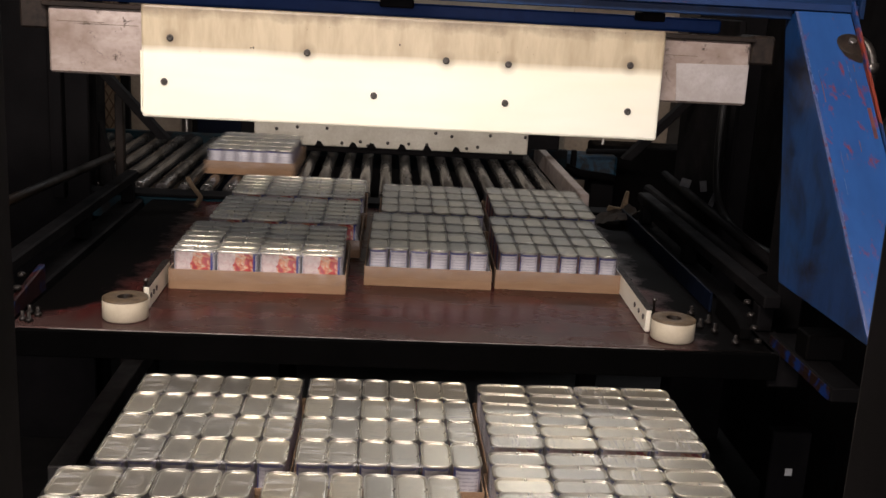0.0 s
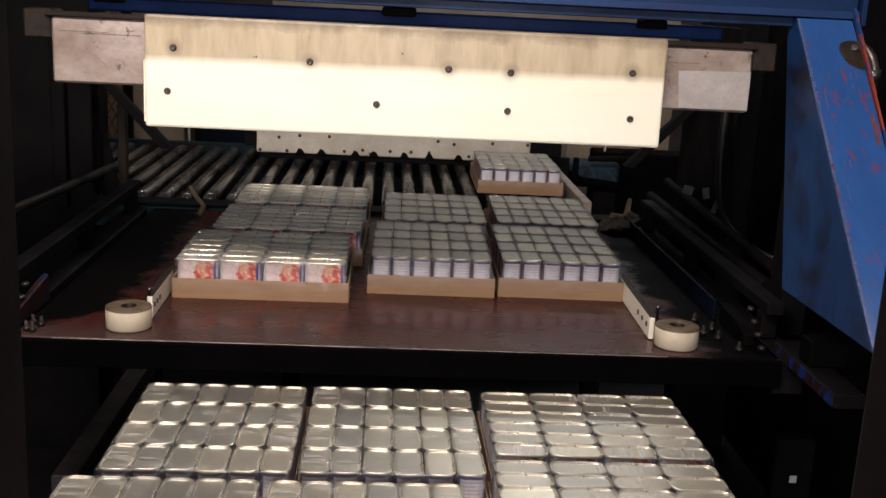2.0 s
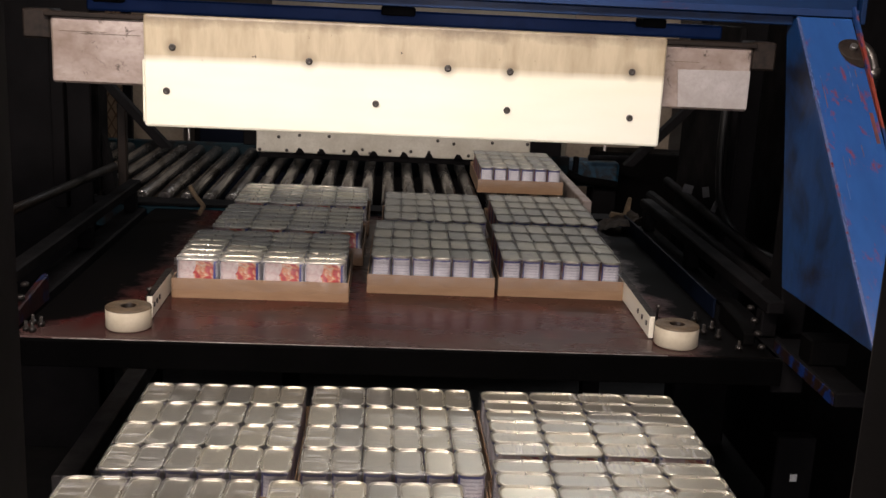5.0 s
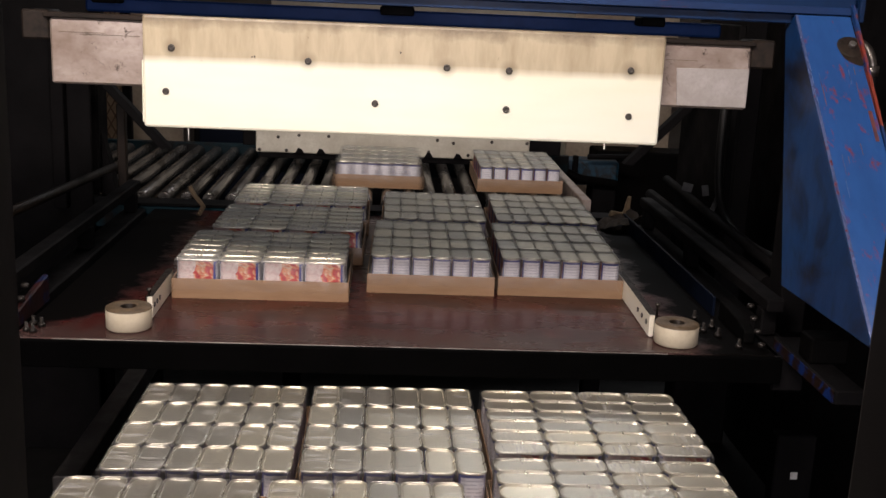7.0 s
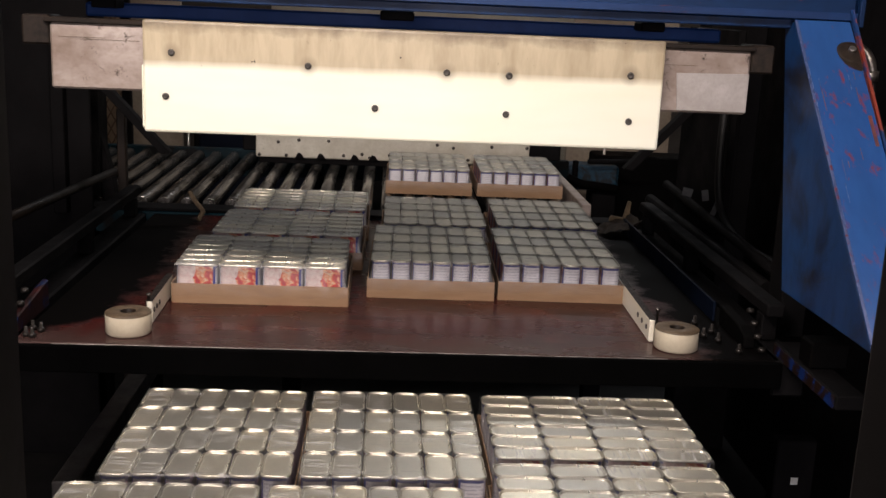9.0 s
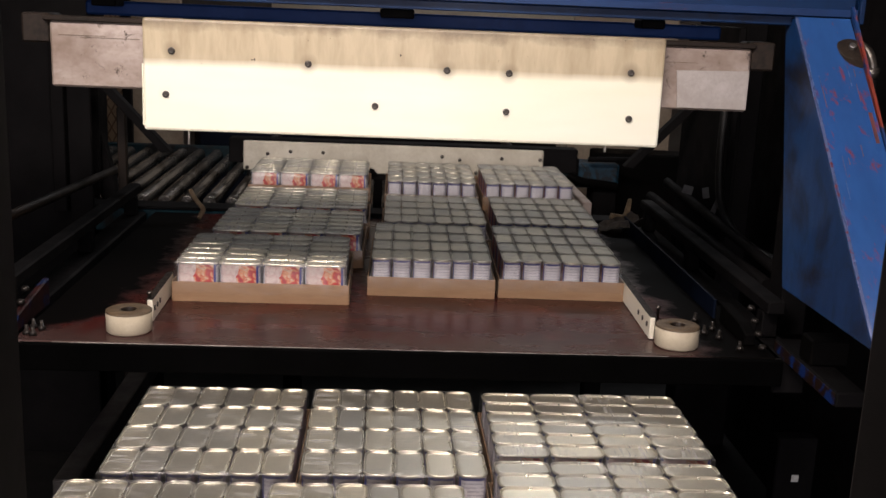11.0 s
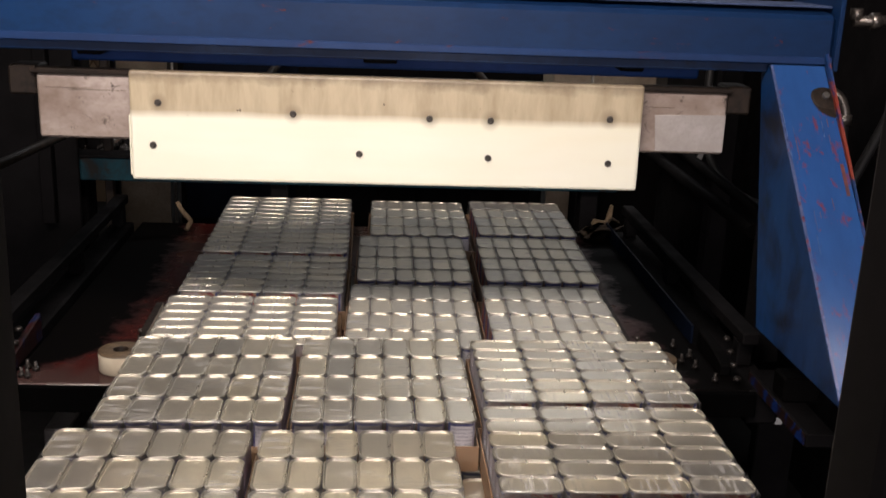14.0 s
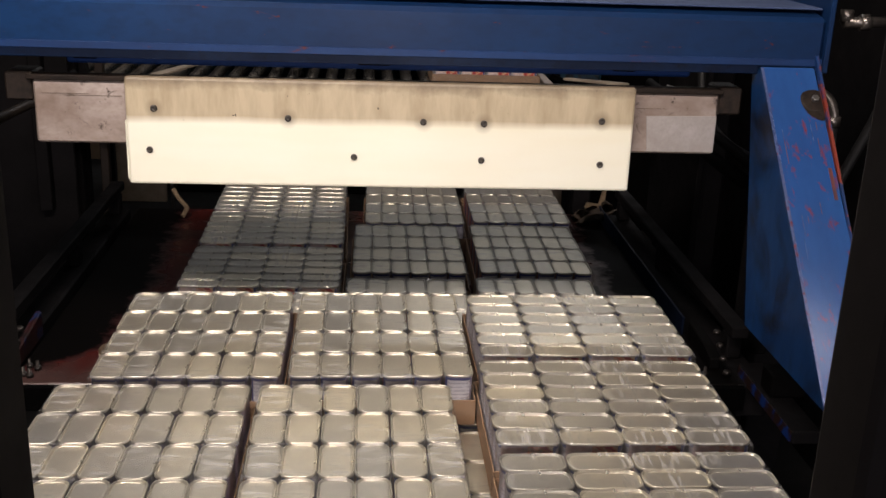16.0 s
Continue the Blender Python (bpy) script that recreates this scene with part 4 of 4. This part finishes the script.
for x, z, w, h, turn in ((0.872, 1.038, 0.030, 0.024, 12), (0.925, 1.030, 0.020, 0.032, -10), (0.957, 0.99, 0.016, 0.045, 20)):
    part("paper_tag", box(-w / 2, w / 2, 0, 0.0015, -h / 2, h / 2, 0.0004), worn("grey_paper_tag", (0.16, 0.16, 0.165), (0.09, 0.09, 0.09), 20, (0.6, 0.8)), frame_r, "torn grey paper tag").matrix_basis = pose(x, 2.94, z, 0, turn, 0)
tag = thing("label_plate", "small white label on a black lower rail", "label")
part("plate", box(1.136, 1.156, 2.600, 2.602, 0.293, 0.314, 0.0004), WHITE, tag)
part("rail", box(1.09, 1.20, 2.6025, 2.65, 0.0, 0.42, 0.004), BLACK, tag)
low = thing("lower_rail", "dark steel rail of the pallet lift", "rail")
part("rail", box(-0.79, -0.73, 2.40, 3.50, 0.30, 0.36, 0.004), worn("dull_dark_steel", (0.085, 0.076, 0.07), (0.04, 0.035, 0.032), 9, (0.4, 0.7)), low)
for y in (2.45, 3.4):
    part("foot", box(-0.78, -0.74, y, y + 0.05, 0, 0.2995, 0.003), BLACK, low)

fence = thing("mesh_fence", "expanded metal guard fence in a dark frame", "fence")
part("post", box(-1.245, -1.205, 5.02, 5.06, 0, 2.4, 0.003), BLACK, fence)
part("post", box(-2.10, -2.06, 5.02, 5.06, 0, 2.4, 0.003), BLACK, fence)
part("rail", box(-2.059, -1.246, 5.02, 5.06, 0.70, 0.74, 0.003), BLACK, fence)
wire = bmesh.new()
for s in (-1, 1):
    for k in range(-40, 60):
        x0 = -2.06 + k * 0.042
        z0, z1 = 0.74, 2.3
        x1 = x0 + s * (z1 - z0) * 0.55
        lo, hi = sorted(((x0, z0), (x1, z1)))
        pts = []
        for f in range(2):
            pts.append((lo, hi)[f])
        (ax, az), (bx, bz) = pts
        # clip to the bay
        if bx < -2.06 or ax > -1.245 or abs(bx - ax) < 1e-6:
            continue
        g = (bz - az) / (bx - ax)
        if ax < -2.06:
            az, ax = az + g * (-2.06 - ax), -2.06
        if bx > -1.245:
            bz, bx = bz + g * (-1.245 - bx), -1.245
        tube((ax, 5.04, az), (bx, 5.04, bz), 0.0032, 4, wire)
part("mesh", wire, worn("rusty_orange_mesh", (0.16, 0.085, 0.04), (0.08, 0.04, 0.02), 20, (0.6, 0.8)), fence, "rusty expanded metal mesh")

solid("backing_board", box(-2.6, -1.2, 6.2, 6.22, 0, 2.2, 0.003), worn("tan_board", (0.36, 0.25, 0.16), (0.22, 0.15, 0.09), 3, (0.7, 0.9)), "tan board standing behind the mesh fence", "board")
solid("fibre_panel", box(-1.30, -1.02, 5.3, 5.33, 0.0, 1.7, 0.004), PANEL, "stained grey-brown panel beside the conveyor", "panel")
solid("fibre_panel", box(0.92, 1.45, 5.3, 5.33, 0.0, 1.8, 0.004), PANEL, "stained brown panel beyond the conveyor end", "panel")
cab = thing("machine_cabinet", "black machine cabinet behind the pusher", "cabinet")
part("body", box(-1.0, 0.9, 5.5, 5.9, 0.0, 1.02, 0.01), BLACK, cab)
for k in range(3):
    part("door", box(-0.97 + 0.62 * k, -0.38 + 0.62 * k, 5.485, 5.4995, 0.1, 0.98, 0.004), NAVY if k == 0 else BLACK, cab)
solid("far_panel", box(-0.9, 2.2, 8.2, 8.25, 0.0, 3.6, 0.004), worn("pale_dusty_panel", (0.36, 0.31, 0.24), (0.24, 0.20, 0.15), 2.5, (0.7, 0.9)), "dusty tan panel before the far wall", "panel")
screen = thing("guard_screen", "grey woven wire screen above the machine cabinet", "screen")
part("top_rail", box(0.0, 1.25, 5.42, 5.45, 1.27, 1.30, 0.002), BLACK, screen)
for x in (0.0, 1.22):
    part("post", box(x, x + 0.03, 5.42, 5.45, 0.0, 1.269, 0.002), BLACK, screen)
wire = bmesh.new()
for s in (-1, 1):
    for k in range(-24, 84):
        x0 = 0.015 * k
        x1 = x0 + s * 0.32
        lo, hi = max(min(x0, x1), 0.03), min(max(x0, x1), 1.22)
        if hi - lo < 0.01:
            continue
        za, zb = 0.95 + (lo - x0) / (x1 - x0) * 0.32, 0.95 + (hi - x0) / (x1 - x0) * 0.32
        tube((lo, 5.435, za), (hi, 5.435, zb), 0.002, 4, wire)
part("mesh", wire, worn("grey_wire", (0.30, 0.29, 0.28), (0.16, 0.15, 0.15), 20, (0.5, 0.7)), screen, "fine grey wire mesh")
for x in (-0.925, 1.045):
    solid("guide_rod", tube((x, 4.95, 0.0), (x, 4.95, 1.35), 0.007, 8), BRIGHT, "thin bright steel guide rod", "rod", "", "guide rods")
motor = thing("drive_unit", "teal painted drive unit at the conveyor end", "drive motor")
part("housing", box(0.81, 1.065, 4.68, 4.83, 0.735, 0.85, 0.015, 2), worn("teal_blue_paint", (0.006, 0.062, 0.115), (0.003, 0.018, 0.035), 9, (0.4, 0.65), 0.0, 0.3, None, (0.004, 0.005, 0.006), (0.50, 0.60), 11), motor, "teal blue housing")
part("shaft", tube((0.90, 4.6, 0.88), (1.10, 4.6, 0.885), 0.012, 10), BLACK, motor)
part("pipe", hose([(0.82, 4.64, 0.80), (0.88, 4.63, 0.775), (0.95, 4.64, 0.765), (1.05, 4.66, 0.75)], 0.02), OILY, motor, "greasy black pipe")
# added block; hides the brown panel's lower part to keep it dark there
part("black_block", box(1.0, 1.5, 4.9, 5.1, 0.0, 0.868, 0.012, 2), OILY, motor, "plain black block added before the brown panel")
part("bracket", box(0.845, 0.868, 4.64, 4.67, 0.73, 0.875, 0.002), BLACK, motor)
part("foot", box(0.95, 1.06, 4.69, 4.80, 0.0, 0.7345, 0.004), BLACK, motor)
for x0, x1 in ((-0.36, -0.222), (0.317, 0.46)):
    solid("guard_post", box(x0, x1, 0.56, 0.64, 0.0, 2.2, 0.012, 2), POST, "black guard post close to the camera", "guard post", "", "guard posts")

# ---- motion ----
def rest(ob, rows):
    """Key ob's shifts (t, dx, dy, dz) from where it was built."""
    m = ob.matrix_basis.copy()
    walk(ob, [(t, Matrix.Translation((dx, dy, dz)) @ m) for t, dx, dy, dz in rows])


DROP = [(12.55, 0.0), (12.8, -0.014), (13.0, -0.038), (13.25, -0.076), (13.5, -0.115), (13.75, -0.157), (14.0, -0.200), (14.25, -0.248), (14.45, -0.284), (14.65, -0.296), (14.9, -0.297), (16.0, -0.298)]


def with_table(ob, before):
    """Shifts along x and y first, then down with the table."""
    x, y = before[-1][1], before[-1][2]
    rest(ob, [(t, a, b, 0.0) for t, a, b in before] + [(t, x, y, z) for t, z in DROP])


def motions():
    rest(hoist, [(0, 0, 0, 0)] + [(t, 0, 0, z) for t, z in DROP])
    # the table's trays yield to the row that is pushed on
    slow = ((10.9, 0), (11.15, 0.0), (11.2, 0.03), (11.3, 0.15), (11.4, 0.39), (11.5, 0.68), (11.6, 0.96), (11.68, 1.0), (12.3, 1.0))
    fast = ((10.9, 0), (11.1, 0.0), (11.2, 0.13), (11.3, 0.34), (11.4, 0.545), (11.5, 0.76), (11.6, 0.95), (11.68, 1.0), (12.3, 1.0))
    for ob, d, dx, steps in ((L1, -0.307, 0.015, slow), (L2, -0.318, 0.0, slow), (L3, -0.331, -0.005, slow),
                             (M1, -0.402, -0.021, fast), (M2, -0.393, -0.030, fast), (R1, -0.403, -0.022, fast), (R2, -0.402, -0.026, fast)):
        with_table(ob, [(0, 0, 0)] + [(t, dx * f, d * f) for t, f in steps])
    # arrivals on the rollers, then the push and the small step down on to the table
    row = [(10.45, 0.0), (10.65, -0.06), (11.14, -0.426), (11.3, -0.555), (11.4, -0.635), (11.5, -0.710), (11.6, -0.765), (11.68, -0.775), (12.3, -0.775)]
    left = [(10.5, 0.0), (10.7, -0.06), (11.0, -0.26), (11.3, -0.473), (11.4, -0.543), (11.5, -0.627), (11.6, -0.695), (11.68, -0.704), (12.3, -0.704)]

    def row_tray(ob, arrive, push, drift, share):
        step = TABLE - ROLLS
        last = push[-1][1]
        rows = [(t, x, 0, 0) for t, x in arrive]
        rows += [(t, drift * f / last, share * f, 0 if t < 11.61 else step) for t, f in push]
        rest(ob, rows + [(t, drift, share * last, step + z) for t, z in DROP])

    row_tray(R3, [(0, -0.957), (0.6, -0.489), (1.1, -0.10), (1.22, -0.011), (1.3, 0)], row, -0.018, 0.974)
    row_tray(M3, [(0, -1.75), (4.85, -1.75), (5.05, -1.67), (6.3, -0.742), (6.8, -0.351), (7.15, -0.078), (7.25, -0.008), (7.35, 0)], row, -0.010, 1.0)
    row_tray(L4, [(0, -1.78), (8.0, -1.78), (8.2, -1.70), (10.1, -0.235), (10.33, -0.04), (10.43, 0)], left, 0.0, 1.0)
    rest(N1, [(0, -2.9, 0, 0), (11.3, -2.9, 0, 0), (11.6, -2.8, 0, 0), (14.4, -0.74, 0, 0), (15.1, -0.185, 0, 0), (15.25, -0.066, 0, 0), (15.33, -0.008, 0, 0), (15.4, 0, 0, 0), (16.0, 0, 0, 0)])
    rest(pusher, [(0, 0, 0, 0), (10.35, 0, 0, 0), (10.6, 0, -0.07, 0), (11.3, 0, -0.643, 0), (11.4, 0, -0.716, 0), (11.5, 0, -0.797, 0), (11.6, 0, -0.862, 0), (11.7, 0, -0.873, 0), (12.02, 0, -0.872, 0), (12.2, 0, -0.70, 0), (12.4, 0, -0.51, 0), (12.6, 0, -0.28, 0), (12.8, 0, -0.07, 0), (12.95, 0, 0, 0), (16.0, 0, 0, 0)])


motions()
